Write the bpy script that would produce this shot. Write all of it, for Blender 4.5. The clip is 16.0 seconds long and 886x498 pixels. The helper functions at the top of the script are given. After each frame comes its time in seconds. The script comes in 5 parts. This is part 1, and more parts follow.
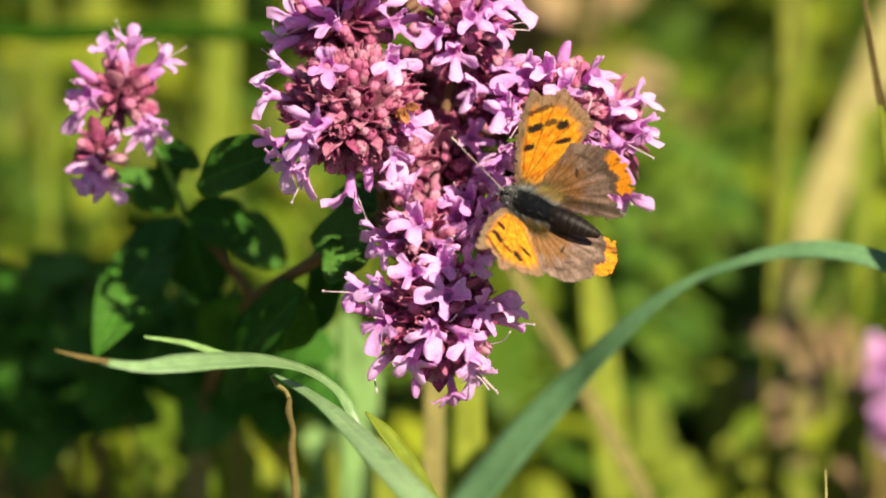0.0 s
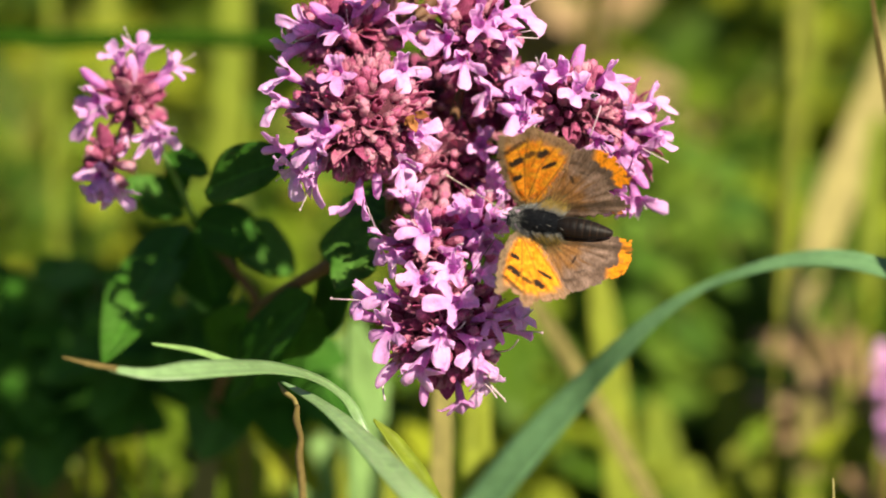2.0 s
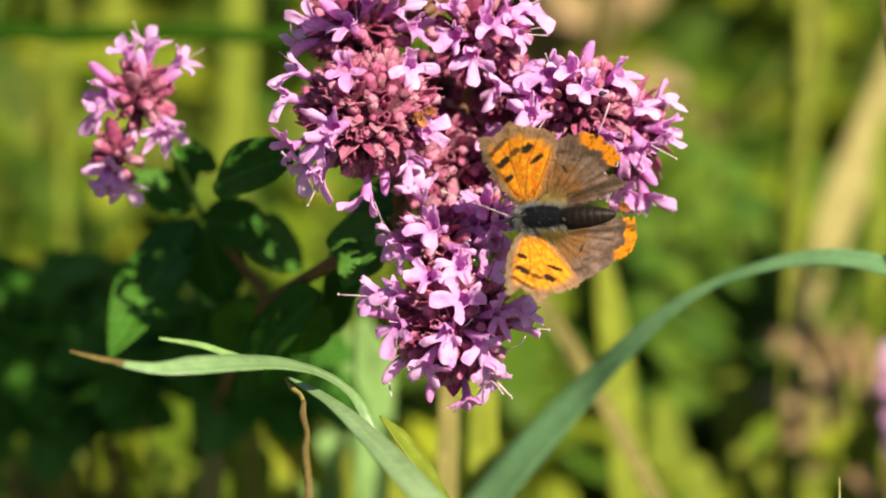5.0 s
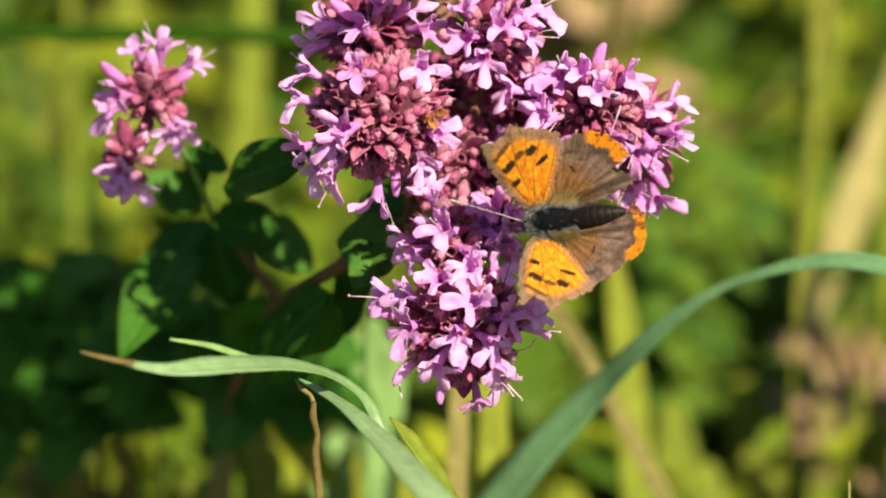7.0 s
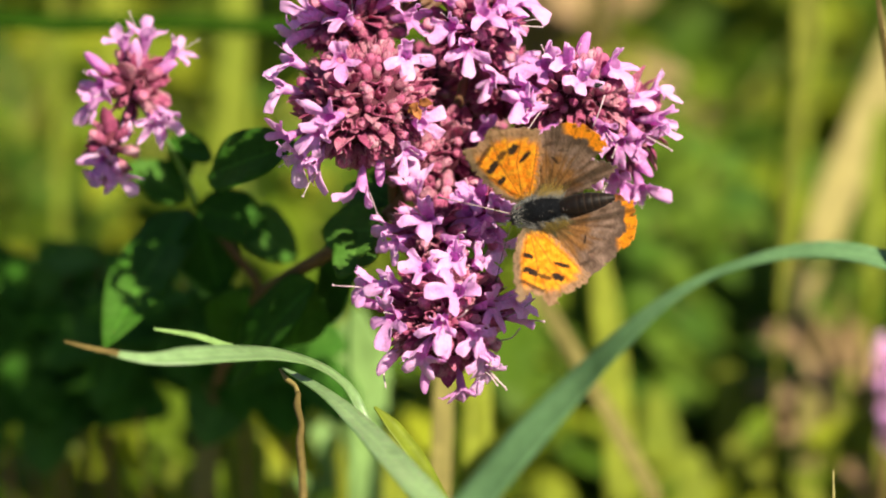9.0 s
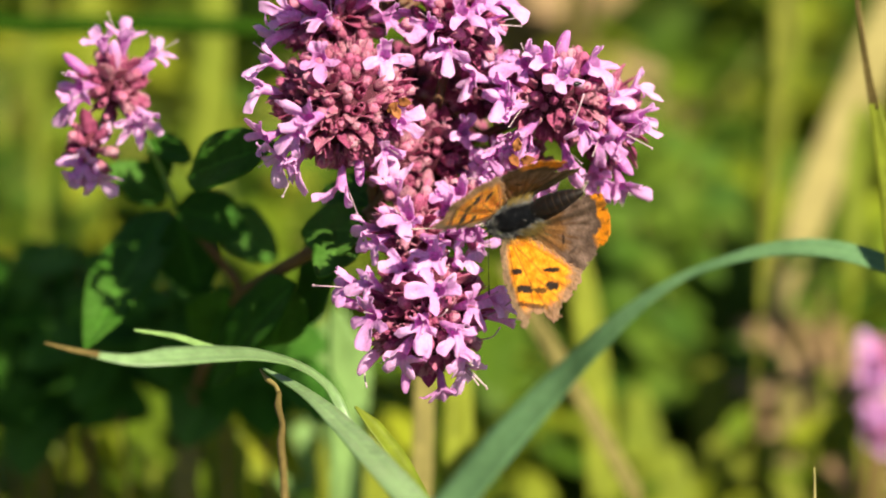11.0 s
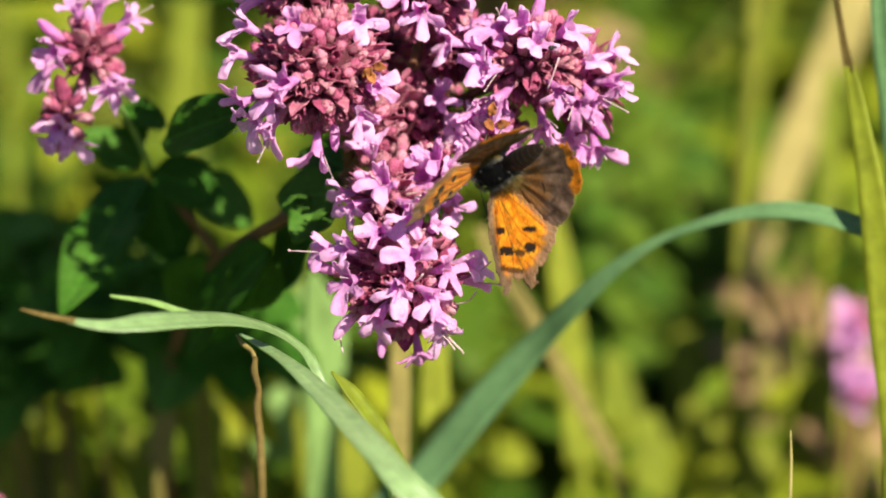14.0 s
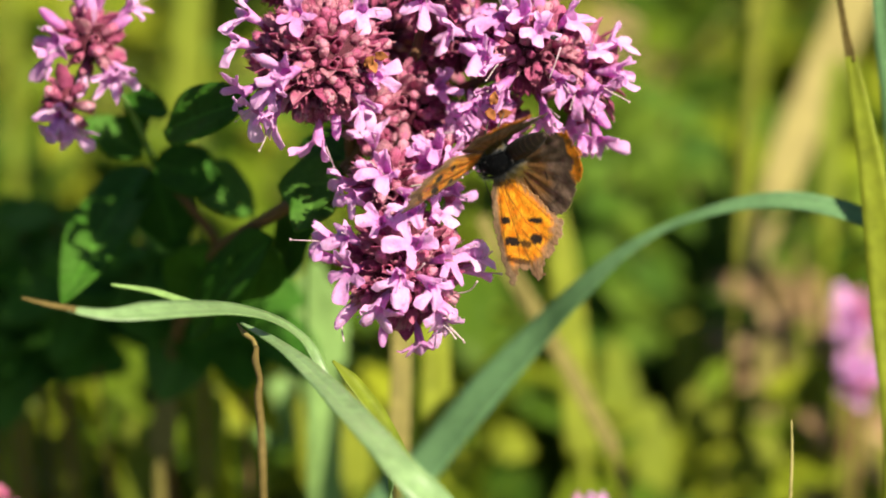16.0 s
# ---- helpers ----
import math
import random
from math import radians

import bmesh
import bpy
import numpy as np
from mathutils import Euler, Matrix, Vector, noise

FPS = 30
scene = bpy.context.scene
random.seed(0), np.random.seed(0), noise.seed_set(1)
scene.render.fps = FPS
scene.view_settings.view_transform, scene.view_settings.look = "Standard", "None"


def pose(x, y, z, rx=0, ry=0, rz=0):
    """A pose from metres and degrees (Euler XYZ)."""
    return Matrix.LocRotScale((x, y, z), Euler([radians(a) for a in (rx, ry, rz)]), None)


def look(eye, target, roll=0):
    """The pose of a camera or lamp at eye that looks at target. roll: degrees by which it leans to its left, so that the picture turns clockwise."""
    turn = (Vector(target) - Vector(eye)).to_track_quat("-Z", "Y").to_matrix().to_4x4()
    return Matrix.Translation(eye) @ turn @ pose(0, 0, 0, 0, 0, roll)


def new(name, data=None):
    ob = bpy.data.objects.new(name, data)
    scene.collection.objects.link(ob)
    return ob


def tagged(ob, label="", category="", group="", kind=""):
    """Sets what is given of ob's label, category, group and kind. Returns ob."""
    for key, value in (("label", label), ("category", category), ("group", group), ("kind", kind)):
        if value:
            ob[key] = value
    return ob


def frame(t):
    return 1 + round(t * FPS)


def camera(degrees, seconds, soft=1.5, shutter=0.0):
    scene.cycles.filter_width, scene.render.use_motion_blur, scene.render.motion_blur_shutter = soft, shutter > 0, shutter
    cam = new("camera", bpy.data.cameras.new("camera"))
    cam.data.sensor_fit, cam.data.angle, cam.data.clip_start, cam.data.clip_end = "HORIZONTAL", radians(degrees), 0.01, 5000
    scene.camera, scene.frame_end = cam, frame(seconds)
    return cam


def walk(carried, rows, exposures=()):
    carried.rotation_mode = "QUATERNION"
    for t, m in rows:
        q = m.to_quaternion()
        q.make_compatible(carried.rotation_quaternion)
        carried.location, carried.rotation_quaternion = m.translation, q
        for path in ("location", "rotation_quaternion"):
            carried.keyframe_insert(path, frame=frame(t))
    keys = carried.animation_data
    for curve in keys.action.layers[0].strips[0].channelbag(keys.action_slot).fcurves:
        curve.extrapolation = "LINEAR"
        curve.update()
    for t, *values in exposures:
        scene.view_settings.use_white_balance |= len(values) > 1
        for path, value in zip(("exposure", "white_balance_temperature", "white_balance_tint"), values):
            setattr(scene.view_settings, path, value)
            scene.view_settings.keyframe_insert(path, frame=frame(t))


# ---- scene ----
# ---- camera ----
# Millimetres over a tilted bed: x to the right, y up the bed, z out of it towards the viewer.
MM = 0.001
TILT = radians(33)
REACH = 600.0
HEART = Vector((0.0, 0.0, 0.30))
ACROSS = Vector((1, 0, 0))
UPBED = Vector((0, math.sin(TILT), math.cos(TILT)))
OUT = Vector((0, -math.cos(TILT), math.sin(TILT)))
BED = Matrix((
    (ACROSS.x, UPBED.x, OUT.x, HEART.x),
    (ACROSS.y, UPBED.y, OUT.y, HEART.y),
    (ACROSS.z, UPBED.z, OUT.z, HEART.z),
    (0, 0, 0, 1)))
EYE = HEART + OUT * REACH * MM

cam = camera(12.0, 16.0, soft=1.85)
cam.data.dof.use_dof = True
cam.data.dof.focus_distance = 0.590
cam.data.dof.aperture_fstop = 11.5
cam.data.dof.aperture_blades = 7
AIM = [
    (0.0, 1.71, -0.53, -0.06), (0.5, 1.32, -0.05, -0.10), (1.0, 1.06, 0.18, 0.02), (1.5, 0.66, 0.34, 0.08),
    (2.0, 0.53, 0.58, 0.02), (2.5, 0.27, 0.50, -0.02), (3.0, 0.22, 0.18, -0.02), (3.5, 0.00, 0.00, 0.02),
    (4.0, 0.01, -0.25, 0.15), (6.5, -1.45, 0.69, 0.47), (7.0, -2.07, 0.32, 0.46), (7.5, -2.25, -0.22, 0.52),
    (8.0, -1.87, -0.95, 0.49), (8.5, -0.97, -1.14, 0.51), (9.0, 0.20, -1.15, 0.56), (11.5, 3.59, -1.27, 0.38),
    (12.0, 4.12, -2.29, 0.35), (12.5, 4.60, -3.24, 0.36), (13.0, 5.14, -4.27, 0.34), (13.5, 5.80, -5.32, 0.40),
    (14.0, 6.52, -6.26, 0.40), (14.5, 7.12, -7.13, 0.42), (15.0, 7.53, -7.26, 0.38), (15.5, 7.00, -7.43, 0.40),
    (16.0, 6.33, -7.77, 0.50)]
walk(cam, [(t, look(EYE, BED @ Vector((x * MM, y * MM, 0)), roll)) for t, x, y, roll in AIM])

# ---- world and sun ----
SUN_WAY = Vector((0.42, -0.44, 0.79)).normalized()
world = bpy.data.worlds.new("summer_sky")
scene.world = world
world.use_nodes = True
wn = world.node_tree
sky = wn.nodes.new("ShaderNodeTexSky")
sky.sky_type = "NISHITA"
sky.sun_disc = False
sky.sun_elevation = math.asin(SUN_WAY.z)
sky.sun_rotation = math.atan2(SUN_WAY.x, SUN_WAY.y)
wn.links.new(sky.outputs[0], wn.nodes["Background"].inputs[0])
wn.nodes["Background"].inputs[1].default_value = 0.045
sun = new("sun", bpy.data.lights.new("sun", "SUN"))
sun.data.energy = 5.0
sun.data.angle = radians(0.53)
sun.data.color = (1.0, 0.915, 0.705)
sun.matrix_world = look(SUN_WAY * 5, (0, 0, 0))
scene.view_settings.exposure = 1.06


# ---- materials ----
def mix_rgb(nt, fac, a, b, blend="MIX"):
    n = nt.nodes.new("ShaderNodeMix")
    n.data_type, n.blend_type = "RGBA", blend
    for socket, value in ((n.inputs[0], fac), (n.inputs[6], a), (n.inputs[7], b)):
        if isinstance(value, (int, float)):
            socket.default_value = value
        elif isinstance(value, tuple):
            socket.default_value = (*value, 1)
        else:
            nt.links.new(value, socket)
    return n.outputs[2]


def noise_of(nt, scale, detail=4, stretch=(1, 1, 1), rough=0.55):
    tc = nt.nodes.new("ShaderNodeTexCoord")
    mp = nt.nodes.new("ShaderNodeMapping")
    mp.inputs["Scale"].default_value = stretch
    nt.links.new(tc.outputs["Object"], mp.inputs[0])
    n = nt.nodes.new("ShaderNodeTexNoise")
    n.inputs["Scale"].default_value, n.inputs["Detail"].default_value = scale, detail
    n.inputs["Roughness"].default_value = rough
    nt.links.new(mp.outputs[0], n.inputs["Vector"])
    return n.outputs[0]


def ramp_of(nt, fac, stops):
    r = nt.nodes.new("ShaderNodeValToRGB")
    e = r.color_ramp.elements
    while len(e) < len(stops):
        e.new(0.5)
    for k, (p, c) in zip(e, stops):
        k.position, k.color = p, (*c, 1)
    nt.links.new(fac, r.inputs[0])
    return r.outputs[0]


def tissue(name, stops, scale=260, glow=0.35, rough=0.5, fine=0.25, bump=0.3, by="object", spread=0.5,
           stretch=(1, 1, 1), back=None, gloss=0.15, veins=0.0, midrib=0.0, lip=None, fuzz=0.0):
    """Living tissue: colour stops run over by noise and by a random number, with some light let through."""
    m = bpy.data.materials.new(name)
    m.use_nodes = True
    nt = m.node_tree
    p = nt.nodes["Principled BSDF"]
    n1 = noise_of(nt, scale, 5, stretch)
    if by == "object":
        rnd = nt.nodes.new("ShaderNodeObjectInfo").outputs["Random"]
    else:
        rnd = nt.nodes.new("ShaderNodeNewGeometry").outputs["Random Per Island"]
    mm = nt.nodes.new("ShaderNodeMath")
    mm.operation = "MULTIPLY_ADD"
    nt.links.new(rnd, mm.inputs[0])
    mm.inputs[1].default_value = spread
    sub = nt.nodes.new("ShaderNodeMath")
    sub.operation = "MULTIPLY_ADD"
    nt.links.new(n1, sub.inputs[0])
    sub.inputs[1].default_value, sub.inputs[2].default_value = 1.0 - spread + 0.35, -0.17
    nt.links.new(sub.outputs[0], mm.inputs[2])
    col = ramp_of(nt, mm.outputs[0], stops)
    n2 = noise_of(nt, scale * 6, 3, stretch)
    grey = ramp_of(nt, n2, [(0.3, (1 - fine,) * 3), (0.7, (1 + fine * 0.6,) * 3)])
    col = mix_rgb(nt, 1.0, col, grey, "MULTIPLY")
    if veins or midrib:
        uv = nt.nodes.new("ShaderNodeTexCoord").outputs["UV"]
        if veins:
            mp = nt.nodes.new("ShaderNodeMapping")
            mp.inputs["Scale"].default_value = (9.0, 0.25, 1.0)
            nt.links.new(uv, mp.inputs[0])
            line = nt.nodes.new("ShaderNodeTexNoise")
            line.inputs["Scale"].default_value, line.inputs["Detail"].default_value = 1.6, 3
            nt.links.new(mp.outputs[0], line.inputs["Vector"])
            col = mix_rgb(nt, 1.0, col, ramp_of(nt, line.outputs[0], [(0.3, (1 - veins,) * 3), (0.7, (1 + veins,) * 3)]), "MULTIPLY")
        if midrib:
            sep = nt.nodes.new("ShaderNodeSeparateXYZ")
            nt.links.new(uv, sep.inputs[0])
            off = nt.nodes.new("ShaderNodeMath")
            off.operation = "ABSOLUTE"
            nt.links.new(sep.outputs[0], off.inputs[0])
            rib = ramp_of(nt, off.outputs[0], [(0.0, (1 + midrib,) * 3), (0.10, (1.0,) * 3)])
            col = mix_rgb(nt, 1.0, col, rib, "MULTIPLY")
    if lip:
        # paler towards the mouth of the flower
        low, high, pale, most = lip
        sep = nt.nodes.new("ShaderNodeSeparateXYZ")
        nt.links.new(nt.nodes.new("ShaderNodeTexCoord").outputs["Object"], sep.inputs[0])
        mr = nt.nodes.new("ShaderNodeMapRange")
        mr.inputs["From Min"].default_value, mr.inputs["From Max"].default_value = low, high
        mr.inputs["To Max"].default_value = most
        nt.links.new(sep.outputs[2], mr.inputs[0])
        col = mix_rgb(nt, mr.outputs[0], col, pale)
    nt.links.new(col, p.inputs["Base Color"])
    p.inputs["Sheen Weight"].default_value = fuzz
    p.inputs["Roughness"].default_value = rough
    p.inputs["Specular IOR Level"].default_value = gloss
    bm_ = nt.nodes.new("ShaderNodeBump")
    bm_.inputs["Strength"].default_value, bm_.inputs["Distance"].default_value = bump, 0.0004
    nt.links.new(n2, bm_.inputs["Height"])
    nt.links.new(bm_.outputs[0], p.inputs["Normal"])
    if glow > 0:
        tr = nt.nodes.new("ShaderNodeBsdfTranslucent")
        if back:
            nt.links.new(mix_rgb(nt, 1.0, col, back, "MULTIPLY"), tr.inputs[0])
        else:
            nt.links.new(col, tr.inputs[0])
        mx = nt.nodes.new("ShaderNodeMixShader")
        mx.inputs[0].default_value = glow
        nt.links.new(p.outputs[0], mx.inputs[1])
        nt.links.new(tr.outputs[0], mx.inputs[2])
        nt.links.new(mx.outputs[0], nt.nodes["Material Output"].inputs[0])
    return m


PETAL = tissue("lilac_petal", [(0.1, (0.64, 0.22, 0.60)), (0.45, (0.81, 0.40, 0.80)), (0.85, (0.93, 0.70, 0.94))],
               scale=420, glow=0.55, rough=0.55, fine=0.2, bump=0.6, back=(1.1, 0.84, 1.05), gloss=0.2,
               lip=(0.0030, 0.0060, (0.94, 0.75, 0.95), 0.6))
BUD = tissue("pink_bud", [(0.1, (0.60, 0.09, 0.27)), (0.45, (0.87, 0.26, 0.47)), (0.95, (0.96, 0.62, 0.70))],
             scale=1100, glow=0.32, rough=0.6, fine=0.35, bump=1.0, fuzz=0.03)
CALYX = tissue("dusky_calyx", [(0.1, (0.38, 0.040, 0.16)), (0.5, (0.74, 0.18, 0.36)), (0.95, (0.92, 0.56, 0.63))],
               scale=1100, glow=0.35, rough=0.65, fine=0.45, bump=1.0, fuzz=0.03)
# near-black core: the shade between the calyces is put into its colour
CORE = tissue("shaded_core", [(0.1, (0.035, 0.006, 0.014)), (0.9, (0.14, 0.03, 0.05))], scale=700, glow=0.0, rough=0.7)
FILAMENT = tissue("pale_filament", [(0.1, (0.55, 0.34, 0.46)), (0.9, (0.72, 0.60, 0.60))], scale=300, glow=0.2)
STEM_RED = tissue("reddish_stem", [(0.1, (0.10, 0.045, 0.03)), (0.9, (0.22, 0.12, 0.06))], scale=150, glow=0.0, stretch=(1, 1, 0.2))
LEAF = tissue("dark_oregano_leaf", [(0.1, (0.019, 0.078, 0.005)), (0.5, (0.042, 0.125, 0.012)), (0.95, (0.085, 0.18, 0.034))],
              scale=140, glow=0.20, rough=0.65, fine=0.2, bump=0.5, back=(1.4, 1.6, 0.3), gloss=0.07, midrib=0.6)
LEAF_OLIVE = tissue("olive_green_leaf", [(0.1, (0.028, 0.075, 0.006)), (0.5, (0.068, 0.135, 0.011)), (0.95, (0.135, 0.20, 0.019))],
                    scale=90, glow=0.28, rough=0.6, fine=0.2, bump=0.5, back=(1.3, 1.3, 0.4), gloss=0.1)
LEAF_PALE = tissue("pale_leaf", [(0.1, (0.19, 0.31, 0.095)), (0.9, (0.27, 0.42, 0.14))], scale=90, glow=0.3, rough=0.5, back=(1.3, 1.4, 0.5))
BLADE = tissue("green_blade", [(0.1, (0.17, 0.28, 0.105)), (0.5, (0.24, 0.365, 0.16)), (0.95, (0.33, 0.45, 0.22))],
               scale=120, glow=0.3, rough=0.38, fine=0.18, back=(1.3, 1.5, 0.5), gloss=0.5, veins=0.13, midrib=0.2)
BLADE_BLUE = tissue("blue_green_blade", [(0.1, (0.095, 0.195, 0.080)), (0.9, (0.155, 0.285, 0.130))], scale=120, glow=0.16,
                    rough=0.4, fine=0.15, veins=0.2, midrib=0.2, back=(1.2, 1.5, 0.6))
BLADE_LIME = tissue("lime_blade", [(0.1, (0.155, 0.21, 0.018)), (0.9, (0.295, 0.32, 0.03))], scale=60, glow=0.35, rough=0.5, back=(1.3, 1.3, 0.6))
OLIVE = tissue("olive_grass_sheath", [(0.1, (0.10, 0.13, 0.010)), (0.9, (0.22, 0.22, 0.025))], scale=60, glow=0.3, rough=0.6, veins=0.3)
STRAW_DULL = tissue("dull_straw", [(0.1, (0.17, 0.15, 0.035)), (0.9, (0.30, 0.25, 0.08))], scale=70, glow=0.3, rough=0.6)
STRAW = tissue("straw", [(0.1, (0.30, 0.25, 0.08)), (0.9, (0.50, 0.42, 0.17))], scale=70, glow=0.3, rough=0.6)
STALK_DARK = tissue("dark_green_stalk", [(0.1, (0.012, 0.040, 0.002)), (0.9, (0.03, 0.070, 0.004))], scale=80, glow=0.0, rough=0.8, gloss=0.03)
BROWN = tissue("dry_brown_grass", [(0.1, (0.07, 0.050, 0.018)), (0.5, (0.16, 0.115, 0.035)), (0.9, (0.32, 0.25, 0.09))], scale=160, glow=0.1, rough=0.7)
DEAD = tissue("dead_leaf_tan", [(0.1, (0.28, 0.18, 0.085)), (0.9, (0.54, 0.37, 0.205))], scale=60, glow=0.35, rough=0.75)
RUST = tissue("rusty_dry_bract", [(0.1, (0.20, 0.06, 0.02)), (0.9, (0.54, 0.22, 0.08))], scale=300, glow=0.25, rough=0.7)
HERB = tissue("meadow_herb", [(0.0, (0.022, 0.055, 0.005)), (0.40, (0.075, 0.135, 0.010)), (0.68, (0.165, 0.22, 0.014)),
                              (0.90, (0.32, 0.33, 0.022)), (1.0, (0.44, 0.33, 0.08))], scale=20, glow=0.35, rough=0.5, by="island", spread=0.8,
              back=(1.3, 1.3, 0.5))
TURF = tissue("meadow_grass", [(0.0, (0.04, 0.095, 0.010)), (0.4, (0.12, 0.20, 0.013)), (0.75, (0.26, 0.31, 0.022)),
                               (1.0, (0.42, 0.36, 0.14))], scale=15, glow=0.35, rough=0.5, by="island", spread=0.85, back=(1.3, 1.3, 0.5))
SOIL = tissue("mossy_soil", [(0.1, (0.05, 0.07, 0.012)), (0.5, (0.08, 0.11, 0.018)), (0.9, (0.15, 0.15, 0.04))], scale=40, glow=0.0, rough=0.95, bump=1.0)


def wing_material():
    m = bpy.data.materials.new("wing_scales")
    m.use_nodes = True
    nt = m.node_tree
    p = nt.nodes["Principled BSDF"]
    at = nt.nodes.new("ShaderNodeAttribute")
    at.attribute_name = "scales"
    n = noise_of(nt, 3600, 4, (1, 0.45, 1), 0.7)
    col = mix_rgb(nt, 1.0, at.outputs["Color"], ramp_of(nt, n, [(0.28, (0.55,) * 3), (0.72, (1.35,) * 3)]), "MULTIPLY")
    nt.links.new(col, p.inputs["Base Color"])
    p.inputs["Roughness"].default_value = 0.5
    p.inputs["Sheen Weight"].default_value = 0.05
    p.inputs["Specular IOR Level"].default_value = 0.25
    b = nt.nodes.new("ShaderNodeBump")
    b.inputs["Strength"].default_value, b.inputs["Distance"].default_value = 0.25, 0.0002
    nt.links.new(n, b.inputs["Height"])
    nt.links.new(b.outputs[0], p.inputs["Normal"])
    tr = nt.nodes.new("ShaderNodeBsdfTranslucent")
    nt.links.new(col, tr.inputs[0])
    mx = nt.nodes.new("ShaderNodeMixShader")
    mx.inputs[0].default_value = 0.38
    nt.links.new(p.outputs[0], mx.inputs[1])
    nt.links.new(tr.outputs[0], mx.inputs[2])
    nt.links.new(mx.outputs[0], nt.nodes["Material Output"].inputs[0])
    return m


WING = wing_material()
FUR_DARK = tissue("black_body_scales", [(0.1, (0.003, 0.0035, 0.005)), (0.9, (0.014, 0.015, 0.019))], scale=1500, glow=0, rough=0.6, bump=1.0, gloss=0.04)
EYE_DARK = tissue("dark_eye", [(0.1, (0.006, 0.005, 0.005)), (0.9, (0.02, 0.015, 0.015))], scale=1500, glow=0, rough=0.25, bump=0.3, gloss=0.5)
HAIR = tissue("grey_white_hair", [(0.1, (0.04, 0.042, 0.045)), (0.6, (0.16, 0.16, 0.155)), (0.95, (0.48, 0.46, 0.43))], scale=900, glow=0, by="island", spread=0.9, rough=0.5)
HAIR_DARK = tissue("black_hair", [(0.1, (0.003, 0.003, 0.004)), (0.9, (0.016, 0.017, 0.02))], scale=900, glow=0, by="island", spread=0.9, rough=0.6, gloss=0.03)
HAIR_GOLD = tissue("olive_gold_hair", [(0.1, (0.05, 0.045, 0.012)), (0.6, (0.20, 0.14, 0.03)), (0.95, (0.40, 0.24, 0.05))], scale=900, glow=0.1, by="island", spread=0.9, rough=0.6)
ANTENNA = tissue("pale_antenna", [(0.3, (0.22, 0.15, 0.12)), (0.6, (0.50, 0.42, 0.36))], scale=1500, glow=0, rough=0.5)
LIMB = tissue("dark_leg", [(0.3, (0.015, 0.011, 0.009)), (0.7, (0.10, 0.08, 0.06))], scale=1500, glow=0, rough=0.5)


# ---- mesh helpers ----
def mesh_of(bm, mat, name, smooth=True):
    """A mesh in metres from a bmesh in millimetres."""
    bmesh.ops.scale(bm, vec=(MM, MM, MM), verts=bm.verts)
    me = bpy.data.meshes.new(name)
    bm.to_mesh(me)
    bm.free()
    me.materials.append(mat)
    if smooth:
        me.polygons.foreach_set("use_smooth", [True] * len(me.polygons))
    return me


def world_of(ob):
    return world_of(ob.parent) @ ob.matrix_parent_inverse @ ob.matrix_basis if ob.parent else ob.matrix_basis.copy()


def put(name, mesh, parent, m, label=""):
    """One mesh object at the world pose m, under parent."""
    ob = new(name, mesh)
    if parent:
        ob.parent = parent
        ob.matrix_parent_inverse = world_of(parent).inverted()
    ob.matrix_basis = m
    return tagged(ob, label)


def part(name, bm, mat, parent, m, label="", smooth=True):
    return put(name, mesh_of(bm, mat, name, smooth), parent, m, label)


def thing(name, place, label, category, group=""):
    ob = new(name)
    ob.empty_display_size = 0.01
    ob.matrix_basis = Matrix.Translation(place)
    return tagged(ob, label, category, group)


def bed(x, y, z):
    """World place of a point given in the bed's millimetres."""
    return BED @ (Vector((x, y, z)) * MM)


def spot(a, b, z=0.0):
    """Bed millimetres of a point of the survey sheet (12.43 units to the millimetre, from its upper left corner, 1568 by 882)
    that lies z millimetres proud of the bed, by the sight lines from the viewing place."""
    k = (1 - z / REACH) / 12.43
    return Vector(((a - 784) * k, (441 - b) * k, z))


def at(a, b, z=0.0):
    return bed(*spot(a, b, z))


def curve_points(pts, n):
    """Smooth points along a chain of places (centripetal Catmull-Rom, free of loops between near and far places)."""
    p = [2 * pts[0] - pts[1], *pts, 2 * pts[-1] - pts[-2]]
    out = []
    segs = len(pts) - 1
    for i in range(n + 1):
        f = i / n * segs
        k = min(int(f), segs - 1)
        a, b, c, d = p[k], p[k + 1], p[k + 2], p[k + 3]
        t1 = max((b - a).length, 1e-6) ** 0.5
        t2 = t1 + max((c - b).length, 1e-6) ** 0.5
        t3 = t2 + max((d - c).length, 1e-6) ** 0.5
        t = t1 + (t2 - t1) * (f - k)
        a1 = a * ((t1 - t) / t1) + b * (t / t1)
        a2 = b * ((t2 - t) / (t2 - t1)) + c * ((t - t1) / (t2 - t1))
        a3 = c * ((t3 - t) / (t3 - t2)) + d * ((t - t2) / (t3 - t2))
        b1 = a1 * ((t2 - t) / t2) + a2 * (t / t2)
        b2 = a2 * ((t3 - t) / (t3 - t1)) + a3 * ((t - t1) / (t3 - t1))
        out.append(b1 * ((t2 - t) / (t2 - t1)) + b2 * ((t - t1) / (t2 - t1)))
    return out


def lerp_list(values, f):
    x = f * (len(values) - 1)
    k = min(int(x), len(values) - 2)
    return values[k] + (values[k + 1] - values[k]) * (x - k)


